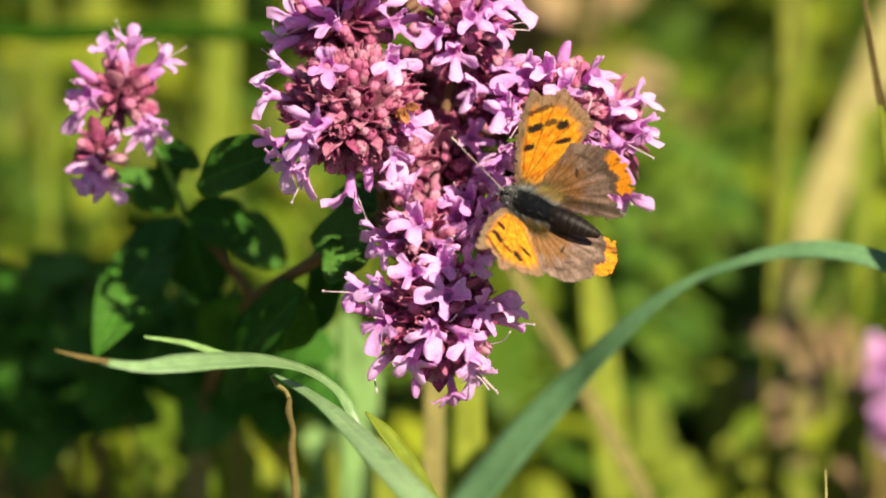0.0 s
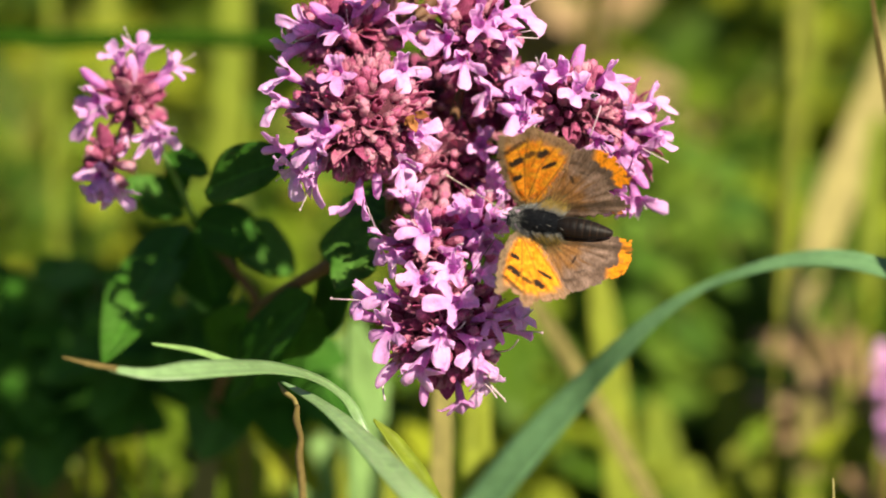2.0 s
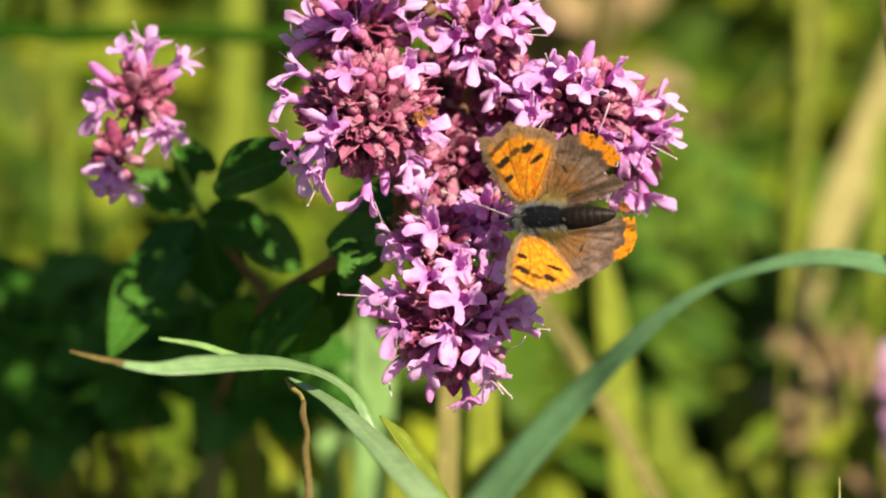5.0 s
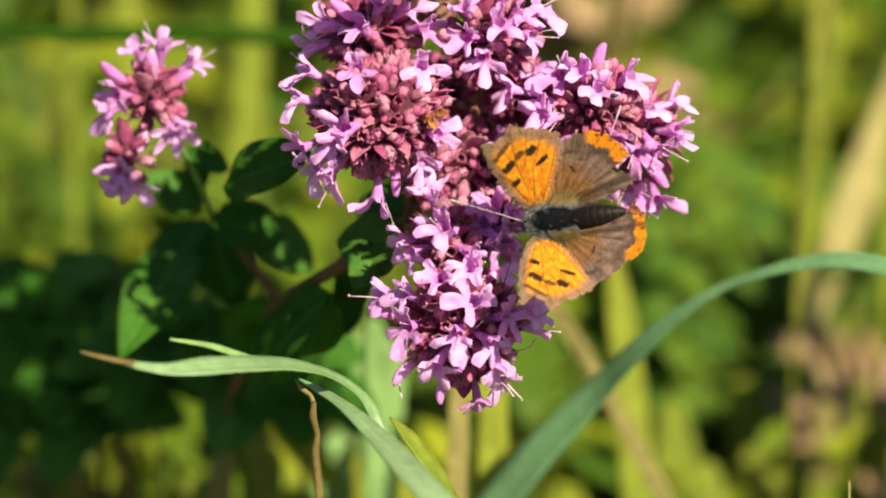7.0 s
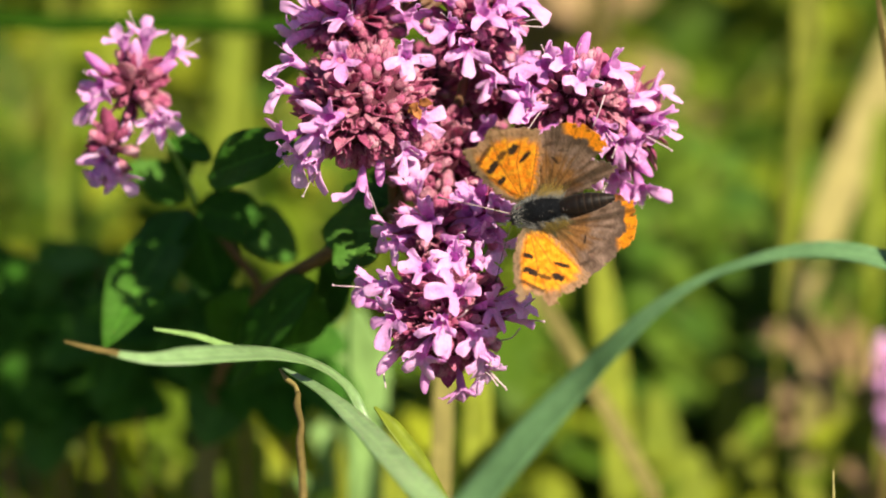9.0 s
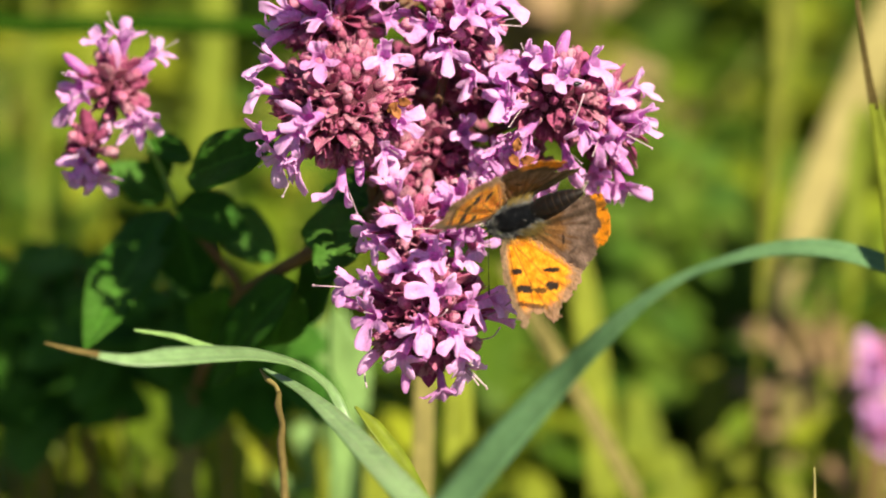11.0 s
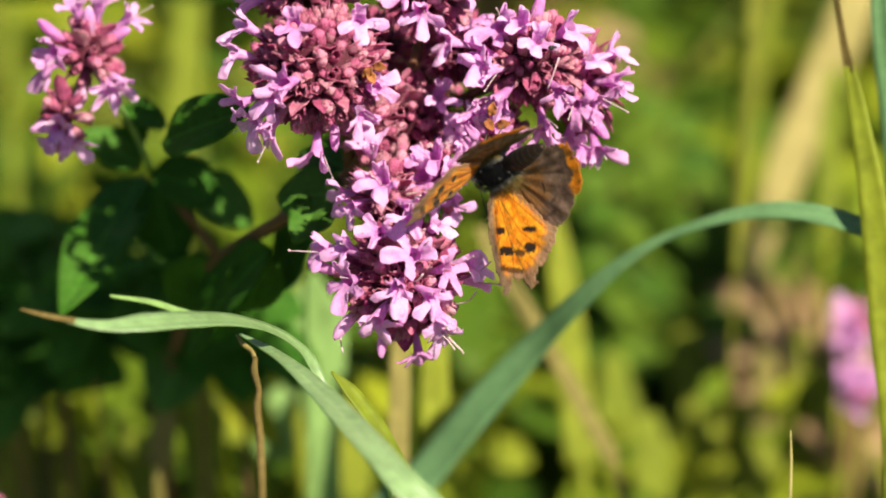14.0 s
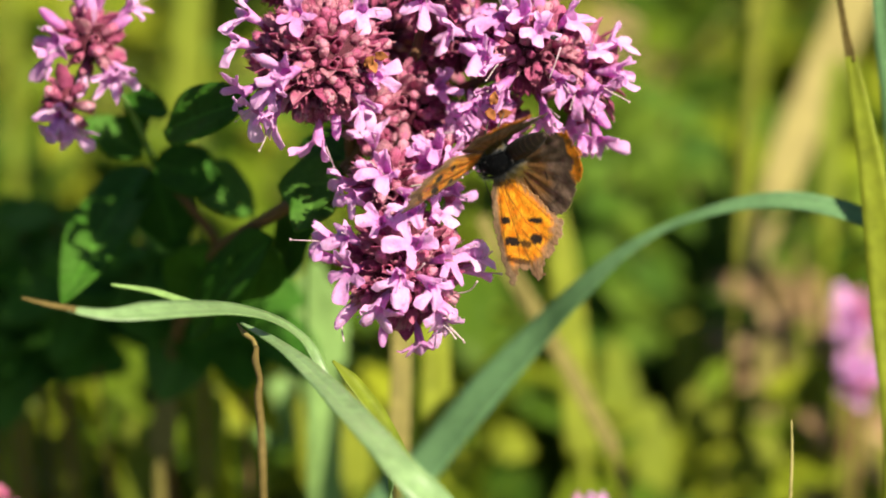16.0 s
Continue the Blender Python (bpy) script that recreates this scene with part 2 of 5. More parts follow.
def tube_bm(pts, radii, sides=8, n=16):
    """A tapered tube along world places in metres; returned in millimetres about the first place."""
    bm = bmesh.new()
    o = pts[0]
    line = curve_points([(q - o) / MM for q in pts], n)
    rings = []
    for i, c in enumerate(line):
        d = (line[min(i + 1, n)] - line[max(i - 1, 0)]).normalized()
        side = d.orthogonal().normalized() if i == 0 else (side - d * side.dot(d)).normalized()
        up = d.cross(side)
        r = lerp_list(radii, i / n)
        rings.append([bm.verts.new(c + (side * math.cos(k * math.tau / sides) + up * math.sin(k * math.tau / sides)) * r) for k in range(sides)])
    for a, b in zip(rings, rings[1:]):
        for k in range(sides):
            bm.faces.new((a[k], a[(k + 1) % sides], b[(k + 1) % sides], b[k]))
    bm.faces.new(reversed(rings[0]))
    bm.faces.new(rings[-1])
    return bm


def ribbon_bm(pts, widths, face, fold=0.25, n=28, thick=0.18, twist=0.0):
    """A folded grass blade along world places in metres, its upper side towards face."""
    bm = bmesh.new()
    o = pts[0]
    line = curve_points([(q - o) / MM for q in pts], n)
    rows = []
    for i, c in enumerate(line):
        d = (line[min(i + 1, n)] - line[max(i - 1, 0)]).normalized()
        nor = Matrix.Rotation(twist * i / n, 3, d) @ face
        nor = (nor - d * nor.dot(d)).normalized()
        side = d.cross(nor)
        w = max(lerp_list(widths, i / n), 0.05) / 2
        row = []
        for k in (-1, -0.5, 0, 0.5, 1):
            row.append(bm.verts.new(c + side * w * k + nor * w * fold * abs(k) ** 1.3))
        rows.append(row)
    uv = bm.loops.layers.uv.new("across")
    run = 0.0
    for i, (a, b) in enumerate(zip(rows, rows[1:])):
        step = (line[i + 1] - line[i]).length * 0.1
        for k in range(4):
            fc = bm.faces.new((a[k], a[k + 1], b[k + 1], b[k]))
            for lp, (x, y) in zip(fc.loops, ((k, 0), (k + 1, 0), (k + 1, 1), (k, 1))):
                lp[uv].uv = (x / 2 - 1, run + y * step)
        run += step
    bmesh.ops.recalc_face_normals(bm, faces=bm.faces)
    bmesh.ops.solidify(bm, geom=bm.faces[:], thickness=thick)
    return bm


def leaf_bm(vec, width, face, fold=0.25, droop=0.15, wave=0.04, blunt=0.85, thick=0.2, seed=1):
    """An ovate leaf from the origin along vec (mm), upper side towards face."""
    bm = bmesh.new()
    rnd = random.Random(seed)
    length = vec.length
    d = vec.normalized()
    nor = (face - d * face.dot(d)).normalized()
    side = d.cross(nor)
    rows, n, m = [], 14, 8
    ph = rnd.random() * 6
    for i in range(n + 1):
        f = i / n
        w = width / 2 * (math.sin(math.pi * f ** blunt) ** 0.75) if 0 < i < n else width * 0.02
        row = []
        for k in range(m + 1):
            g = k / m * 2 - 1
            h = fold * w * abs(g) ** 1.2 - droop * length * f * f + wave * width * math.sin(f * 11 + ph + 2 * g) * abs(g)
            h += 0.02 * width * math.cos(f * 34) * (1 - abs(g)) * (0.3 + abs(g))
            row.append(bm.verts.new(d * length * f + side * w * g + nor * h))
        rows.append(row)
    uv = bm.loops.layers.uv.new("across")
    for i, (a, b) in enumerate(zip(rows, rows[1:])):
        for k in range(m):
            fc = bm.faces.new((a[k], a[k + 1], b[k + 1], b[k]))
            for lp, (x, y) in zip(fc.loops, ((k, i), (k + 1, i), (k + 1, i + 1), (k, i + 1))):
                lp[uv].uv = (x / m * 2 - 1, y / n)
    bmesh.ops.recalc_face_normals(bm, faces=bm.faces)
    bmesh.ops.solidify(bm, geom=bm.faces[:], thickness=thick)
    return bm


def ball_bm(rx, ry, rz, u=16, v=10, rough=0.0, seed=0):
    bm = bmesh.new()
    bmesh.ops.create_uvsphere(bm, u_segments=u, v_segments=v, radius=1)
    for q in bm.verts:
        k = 1 + rough * noise.noise(q.co * 2.3 + Vector((seed, 0, 0)))
        q.co = Vector((q.co.x * rx, q.co.y * ry, q.co.z * rz)) * k
    return bm


def rot_of(m):
    return m.to_quaternion().to_matrix().to_4x4()


def bed_dir(x, y, z):
    return (BED.to_3x3() @ Vector((x, y, z))).normalized()


def ground_under(p, dx=0.0, dy=0.0):
    return Vector((p.x + dx * MM, p.y + dy * MM, -0.004))


def thicken(bm, depth):
    """Give an open sheet of petals a second side and a rim."""
    bm.normal_update()
    verts, faces = bm.verts[:], bm.faces[:]
    rim = [(e.verts[0], e.verts[1]) for e in bm.edges if len(e.link_faces) == 1]
    twin = {v: bm.verts.new(v.co - v.normal * depth) for v in verts}
    for f in faces:
        bm.faces.new([twin[v] for v in reversed(f.verts)])
    for a, b in rim:
        bm.faces.new([bm.verts.new(v.co) for v in (a, b, twin[b], twin[a])])


# ---- ground ----
def ground():
    bm = bmesh.new()
    xs = [-300, -60, -12, -3] + [i * 0.05 for i in range(-40, 41)] + [3, 12, 60, 300]
    grid = [[bm.verts.new((x * 1000, y * 1000, (8 * noise.noise(Vector((x * 3, y * 3, 0))) - 6) if abs(x) < 3 and abs(y) < 3 else 300 * noise.noise(Vector((x * 0.02, y * 0.02, 4))))) for x in xs] for y in xs]
    for a, b in zip(grid, grid[1:]):
        for k in range(len(xs) - 1):
            bm.faces.new((a[k], a[k + 1], b[k + 1], b[k]))
    g = part("ground", bm, SOIL, None, Matrix())
    tagged(g, "mossy meadow soil with short growth", "ground", kind="structure")


ground()


# ---- oregano flowers ----
def lip_plate(bm, centre, spread, lobes, opening, curl, rise, rnd, throat=0.75):
    """A lip of strap-shaped, rounded lobes round the tube's mouth; centre and spread in degrees, lobes as (place, breadth, length)."""
    nu, nv, rows = 34, 5, []
    wob = rnd.uniform(0, 9)
    for i in range(nu + 1):
        u = i / nu * 2 - 1
        ln, mid = throat, 0.0
        for c, b, top in lobes:
            g = (u - c) / b
            if abs(g) < 1:
                ln, mid = max(ln, throat + (top - throat) * (1 - abs(g) ** 3.0) ** 0.6), c
        ln += 0.12 * noise.noise(Vector((u * 7, wob, 0)))
        row = []
        for k in range(nv + 1):
            f = k / nv
            # straps hold their breadth: towards the tip they lean back to their own middle line
            a = radians(centre + (u + (mid - u) * 0.20 * f) * spread)
            rad = Vector((math.cos(a), math.sin(a), 0))
            o = opening + curl * f * f + 0.16 * math.sin(u * 7 + wob)
            row.append(bm.verts.new(Vector((rad.x * 0.86, rad.y * 0.78, rise)) + (rad * math.sin(o) + Vector((0, 0, 1)) * math.cos(o)) * ln * f
                                    + Vector((0, 0, 0.30 * f * noise.noise(Vector((u * 6, f * 3, wob)))))))
        rows.append(row)
    for p, q in zip(rows, rows[1:]):
        for k in range(nv):
            bm.faces.new((p[k], q[k], q[k + 1], p[k + 1]))


def corolla_mesh(seed, open_=1.0, tube=4.1):
    """A two-lipped corolla: z runs out of the calyx, the lower lip lies towards -y."""
    rnd = random.Random(seed)
    bm = bmesh.new()
    rings = []
    for z, r in ((0, 0.36), (0.3, 0.42), (0.6, 0.58), (0.82, 0.76), (0.94, 0.86)):
        rings.append([bm.verts.new((r * math.cos(k * math.tau / 12), r * 0.9 * math.sin(k * math.tau / 12), z * tube)) for k in range(12)])
    for p, q in zip(rings, rings[1:]):
        for k in range(12):
            bm.faces.new((p[k], p[(k + 1) % 12], q[(k + 1) % 12], q[k]))
    bm.faces.new([bm.verts.new((0.5 * math.cos(k * math.tau / 12), 0.45 * math.sin(k * math.tau / 12), tube * 0.5)) for k in range(12)])
    top = tube * 0.93
    w = rnd.uniform(0.85, 1.12)
    side = rnd.uniform(0.62, 0.74)
    lip_plate(bm, -90 + rnd.uniform(-10, 10), 88, ((-side, 0.28, 2.5 * w * rnd.uniform(0.8, 1.15)), (rnd.uniform(-0.08, 0.08), 0.31, 3.2 * w * rnd.uniform(0.9, 1.1)), (side, 0.28, 2.5 * w * rnd.uniform(0.8, 1.15))),
              open_ * rnd.uniform(0.8, 1.15), rnd.uniform(-0.1, 0.6), top, rnd)
    lip_plate(bm, 90 + rnd.uniform(-8, 8), 62, ((-0.36, 0.55, 2.2 * w), (0.36, 0.55, 2.1 * w)), open_ * rnd.uniform(0.15, 0.5), rnd.uniform(-0.2, 0.5), top, rnd, 0.8)
    bow = rnd.uniform(-0.5, 0.5)
    for q in bm.verts:
        k = noise.noise_vector(q.co * 0.8 + Vector((seed * 7, 0, 0))) + 0.5 * noise.noise_vector(q.co * 2.2 + Vector((0, seed * 5, 0)))
        f = min(1, q.co.z / tube)
        q.co += k * 0.28 * f + Vector((bow * f * f, 0, 0))
    bmesh.ops.recalc_face_normals(bm, faces=bm.faces)
    thicken(bm, 0.07)
    return mesh_of(bm, PETAL, "corolla")


def tongue_mesh(seed):
    """A corolla still closed, like a thick tongue."""
    bm = ball_bm(0.95, 0.85, 2.3, 12, 8, 0.12, seed)
    for q in bm.verts:
        q.co.z += 1.6
        q.co.x *= 0.6 + 0.25 * max(0, q.co.z) / 2
        q.co.y = q.co.y * (0.6 + 0.25 * max(0, q.co.z) / 2) - 0.05 * q.co.z ** 2
    return mesh_of(bm, PETAL, "corolla")


def calyx_mesh(seed):
    """A small ribbed cup with five pointed teeth."""
    rnd = random.Random(seed)
    bm = bmesh.new()
    rings = []
    lean = rnd.uniform(-0.25, 0.25)
    for z, r in ((0, 0.3), (0.7, 0.66), (1.5, 0.78), (2.1, 0.76)):
        rings.append([bm.verts.new((r * (1.07 if k % 2 == 0 else 0.93) * math.cos(k * math.tau / 10) + lean * z * 0.3, r * (1.07 if k % 2 == 0 else 0.93) * math.sin(k * math.tau / 10), z))
                      for k in range(10)])
    tips = []
    shut = rnd.uniform(0.35, 0.85)
    for k in range(10):
        a = k * math.tau / 10
        z, r = (3.1 + rnd.uniform(-0.3, 0.3), shut) if k % 2 == 0 else (2.2, 0.76)
        tips.append(bm.verts.new((r * math.cos(a) + lean * 0.7, r * math.sin(a), z)))
    rings.append(tips)
    for a, b in zip(rings, rings[1:]):
        for k in range(10):
            bm.faces.new((a[k], a[(k + 1) % 10], b[(k + 1) % 10], b[k]))
    bmesh.ops.recalc_face_normals(bm, faces=bm.faces)
    bmesh.ops.solidify(bm, geom=bm.faces[:], thickness=0.10)
    for k in range(26):
        # fine bristles
        a, z = rnd.uniform(0, math.tau), rnd.uniform(0.5, 2.9)
        out = Vector((math.cos(a), math.sin(a), rnd.uniform(0.0, 0.7)))
        p = Vector((math.cos(a) * 0.76 + lean * z * 0.3, math.sin(a) * 0.76, z))
        side = Vector((-out.y, out.x, 0)) * 0.022
        tip = bm.verts.new(p + out * rnd.uniform(0.35, 0.65))
        up = Vector((0, 0, 0.03))
        foot = [bm.verts.new(p + q) for q in (side, up, -side)]
        for u, v in ((0, 1), (1, 2), (2, 0)):
            bm.faces.new((foot[u], foot[v], tip))
    return mesh_of(bm, CALYX, "calyx")


def bud_mesh(seed):
    """A closed bud, drawn together and folded at its tip."""
    bm = ball_bm(0.70, 0.70, 0.98, 12, 9, 0.12, seed)
    for q in bm.verts:
        q.co.z += 1.35
        f = max(0.0, q.co.z - 1.4)
        fold = 1 + 0.14 * math.cos(math.atan2(q.co.y, q.co.x) * 4 + seed) * min(1, f)
        q.co.x *= fold * (1 + 0.18 * min(f, 0.8))
        q.co.y *= fold * (1 + 0.18 * min(f, 0.8))
    return mesh_of(bm, BUD, "bud")


def bract_mesh():
    bm = leaf_bm(Vector((0, 0, 4.2)), 2.4, Vector((0, 1, 0)), 0.3, 0.12, 0.03, 0.9, 0.12, 3)
    return mesh_of(bm, CALYX, "bract")


def stamen_mesh(seed):
    rnd = random.Random(seed)
    b = rnd.uniform(0.6, 1.4)
    bm = tube_bm([Vector((0, 0, 0)), Vector((0, 0.5 * b, 2)) * MM, Vector((0, 1.2 * b, 4.2)) * MM], [0.07, 0.06, 0.05], 5, 6)
    bmesh.ops.create_icosphere(bm, subdivisions=1, radius=0.14, matrix=Matrix.Translation((0, 1.2 * b, 4.3)))
    return mesh_of(bm, FILAMENT, "stamen")


COROLLAS = [corolla_mesh(i, o) for i, o in enumerate((1.0, 1.2, 0.8, 1.3, 0.9, 0.6, 1.1, 0.7, 1.25, 0.95, 1.1, 0.5, 0.85, 1.15))]
TONGUES = [tongue_mesh(i) for i in range(2)]
CALYCES = [calyx_mesh(i) for i in range(6)]
BUDS = [bud_mesh(i) for i in range(5)]
BRACT = bract_mesh()
STAMENS = [stamen_mesh(i) for i in range(3)]


def outward(axis, down):
    """A pose with z along axis and -y as near to down as may be."""
    z = axis.normalized()
    y = -(down - z * down.dot(z))
    y = y.normalized() if y.length > 1e-4 else z.orthogonal().normalized()
    x = y.cross(z)
    return Matrix(((x.x, y.x, z.x, 0), (x.y, y.y, z.y, 0), (x.z, y.z, z.z, 0), (0, 0, 0, 1)))


def flower_head(plant, a, b, z, ra, rb, cups, flowers, seed, deep=None):
    """A cluster of calyces, buds and open flowers round the sheet point (a, b). flowers: mouth (a, b), way of the lower lip in
    degrees clockwise from the right, and how far the flower leans outward."""
    rnd = random.Random(seed)
    c = spot(a, b, z)
    rx, ry = ra / 12.43, rb / 12.43
    rz = deep or (rx + ry) / 2
    hx, hy, hz = max(rx - 3.0, rx * 0.5), max(ry - 3.0, ry * 0.5), max(rz - 3.0, rz * 0.5)
    # ball within the head, coloured dark as the shade between its cups
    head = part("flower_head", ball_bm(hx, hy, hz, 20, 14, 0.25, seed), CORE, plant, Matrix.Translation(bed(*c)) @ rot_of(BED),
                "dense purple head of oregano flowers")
    cups = int(cups * 1.75)
    for i in range(cups):
        # even spread over the ball, a little shaken
        k = (i + 0.5) / cups
        zz = 1 - 1.6 * k
        ang = i * 2.39996 + rnd.uniform(-0.25, 0.25)
        s = math.sqrt(max(0.0, 1 - zz * zz))
        d = Vector((s * math.cos(ang), s * math.sin(ang), zz))
        p = c + Vector((d.x * hx, d.y * hy, d.z * hz)) * 0.93
        ax = Vector((d.x / rx, d.y / ry, d.z / rz)).normalized() + Vector((rnd.uniform(-.3, .3), rnd.uniform(-.1, .45), rnd.uniform(-.2, .3)))
        m = Matrix.Translation(bed(*p)) @ rot_of(BED) @ outward(ax, Vector((0, -1, 0)))
        size = rnd.uniform(0.72, 1.2)
        m = m @ Matrix.Diagonal((size, size, size * rnd.uniform(0.85, 1.1), 1))
        roll = rnd.random()
        if roll < 0.17:
            put("bract", BRACT, head, m)
            continue
        put("calyx", CALYCES[rnd.randrange(6)], head, m)
        if roll < 0.72:
            put("bud", BUDS[rnd.randrange(5)], head, m @ Matrix.Translation((0, 0, rnd.uniform(0.2, 1.3) * MM)))
    for i, (fa, fb, lip, lean) in enumerate(flowers):
        q = spot(fa, fb, 0) - Vector((c.x, c.y, 0)) / (1 - z / REACH)
        radial = Vector((q.x, q.y, 0))
        away = radial.normalized() if radial.length > 0.5 else Vector((0, -1, 0))
        e = min(1.0, math.hypot(q.x / rx, q.y / ry))
        h = rz * math.sqrt(max(0.0, 1 - e * e)) + 1.0
        ax = away * math.sin(radians(lean)) + Vector((0, 0, 1)) * math.cos(radians(lean))
        down = Vector((math.cos(radians(lip)), -math.sin(radians(lip)), 0.25))
        mouth = spot(fa, fb, z + h)
        size = rnd.uniform(1.00, 1.26)
        base = mouth - ax.normalized() * 3.4 * size
        m = Matrix.Translation(bed(*base)) @ rot_of(BED) @ outward(ax, down) @ Matrix.Diagonal((size, size, size, 1))
        if lip % 10 == 5:
            put("corolla", TONGUES[i % 2], head, m @ Matrix.Diagonal((1, 1, 1.25, 1)), "closed pink corolla")
        else:
            put("corolla", COROLLAS[rnd.randrange(14)], head, m)
            for k in range(rnd.choice((0, 1, 1, 2))):
                put("stamen", STAMENS[k], head, m @ Matrix.Translation((0.2 * MM * k, 0, 1.4 * MM)) @ pose(0, 0, 0, rnd.uniform(-12, 12), rnd.uniform(-14, 14), rnd.uniform(0, 360)) @ Matrix.Scale(1.35 if lean > 60 else 1.0, 4))
        cup = m @ Matrix.Translation((0, 0, -1.6 * MM))
        put("calyx", CALYCES[i % 4], head, cup)
    return head


PLANT_ROOT = Vector((-0.050, 0.120, 0.0))
plant = thing("oregano_plant", PLANT_ROOT, "flowering wild oregano with lilac pink flower heads, rooted in the meadow", "flower")
part("stem", tube_bm([PLANT_ROOT - Vector((0, 0, 0.004)), at(384, 800, -112), at(398, 690, -96), at(428, 585, -66), at(495, 518, -38), at(600, 455, -20), at(700, 385, -13), at(760, 270, -6)],
                     [1.1, 1.0, 1.0, 1.0, 1.0, 1.0, 1.0, 0.9], 8, 30), STEM_RED, plant, Matrix.Translation(PLANT_ROOT - Vector((0, 0, 0.004))), "reddish brown stem")
for ends in (((700, 375, -13), (690, 300, -8), (640, 190, -3)), ((720, 340, -10), (810, 200, -8), (830, 80, -6)),
             ((740, 300, -9), (880, 260, -10), (1020, 200, -6)), ((690, 390, -14), (740, 450, -6), (795, 550, -2)),
             ((690, 300, -8), (640, 180, -10), (610, 70, -8))):
    pts = [at(*e) for e in ends]
    part("branch", tube_bm(pts, [0.9, 0.8, 0.7], 7, 10), STEM_RED, plant, Matrix.Translation(pts[0]))

flower_head(plant, 645, 200, 4, 125, 120, 150, [
    (603, 121, 90, 15), (721, 113, 70, 20), (563, 247, 150, 40), (532, 287, 120, 60), (513, 258, 190, 65), (745, 236, -20, 30),
    (721, 279, 170, 50), (679, 326, 85, 78), (642, 342, 190, 80), (521, 126, 180, 70), (505, 174, 120, 80), (590, 225, 200, 40),
    (560, 300, 100, 70)], 11)
flower_head(plant, 620, 55, -2, 105, 75, 48, [
    (552, 42, 200, 50), (610, 47, 100, 45), (684, 16, -20, 45), (716, 47, 20, 50), (640, 10, 240, 60), (575, 10, 215, 60), (530, 80, 170, 70),
    (600, -30, 270, 70), (690, -25, 290, 60)], 12)
flower_head(plant, 838, 60, -1, 95, 85, 56, [
    (826, 95, 90, 20), (852, 37, 60, 30), (884, 21, 30, 40), (789, 10, -60, 50), (915, 15, 0, 70), (905, 55, 20, 70), (800, 60, 140, 30),
    (860, -10, -60, 60), (800, -25, 250, 60)], 13)
head_right = flower_head(plant, 1015, 185, 0, 115, 85, 60, [
    (933, 175, 100, 40), (1027, 152, 90, 25), (1084, 128, 40, 50), (999, 123, 120, 40), (1027, 92, 285, 70), (965, 130, 160, 40),
    (945, 205, 200, 50), (1065, 237, 90, 40), (1040, 300, 100, 55), (970, 250, 110, 50), (904, 288, 120, 50), (945, 257, 60, 40),
    (879, 153, 120, 60)], 14)
head_far_right = flower_head(plant, 1105, 225, -5, 75, 85, 40, [
    (1160, 172, 10, 72), (1165, 223, 60, 60), (1094, 265, 40, 30), (1132, 256, 10, 72), (1136, 310, 5, 80), (1132, 341, 40, 60), (1103, 350, 90, 65),
    (1120, 185, 30, 50), (1085, 325, 60, 50)], 15)
flower_head(plant, 750, 165, -22, 85, 85, 30, [], 31)
# added filler head, its dark core stands for the shaded gap between heads
flower_head(plant, 800, 190, -30, 120, 115, 26, [], 35)
flower_head(plant, 945, 318, -7, 78, 62, 44, [(925, 300, 200, 45), (985, 335, 60, 50), (905, 335, 160, 50), (960, 300, 270, 30)], 34)
flower_head(plant, 890, 160, -12, 75, 75, 44, [(905, 120, 60, 40)], 32)
flower_head(plant, 735, 300, -6, 66, 66, 26, [], 33)
flower_head(plant, 800, 288, -9, 88, 80, 46, [
    (853, 249, 80, 35), (870, 330, 150, 50)], 16)
flower_head(plant, 795, 570, 4, 112, 117, 80, [
    (754, 489, 170, 20), (809, 474, 130, 20), (814, 529, 170, 15), (660, 519, 190, 70), (645, 554, 195, 70), (699, 574, 110, 40),
    (682, 655, 105, 78), (752, 638, 80, 50), (752, 691, 95, 80), (791, 628, 85, 50), (824, 698, 80, 84), (784, 584, 100, 20),
    (858, 638, 60, 60), (868, 554, 40, 45), (918, 574, 0, 75), (839, 599, 60, 40), (853, 474, 30, 60), (700, 520, 180, 50),
    (860, 665, 70, 70), (900, 545, 10, 60)], 17)
flower_head(plant, 852, 388, -2, 48, 55, 14, [(850, 362, 150, 45), (832, 388, 120, 35), (880, 372, 20, 60), (866, 418, 200, 50), (880, 440, 60, 60)], 19)
flower_head(plant, 770, 425, 1, 75, 75, 40, [
    (724, 385, 95, 50), (759, 400, 100, 30), (709, 440, 100, 50), (845, 425, 200, 65), (870, 400, 190, 65), (690, 420, 150, 70),
    (800, 440, 60, 40), (735, 345, 250, 40)], 18)


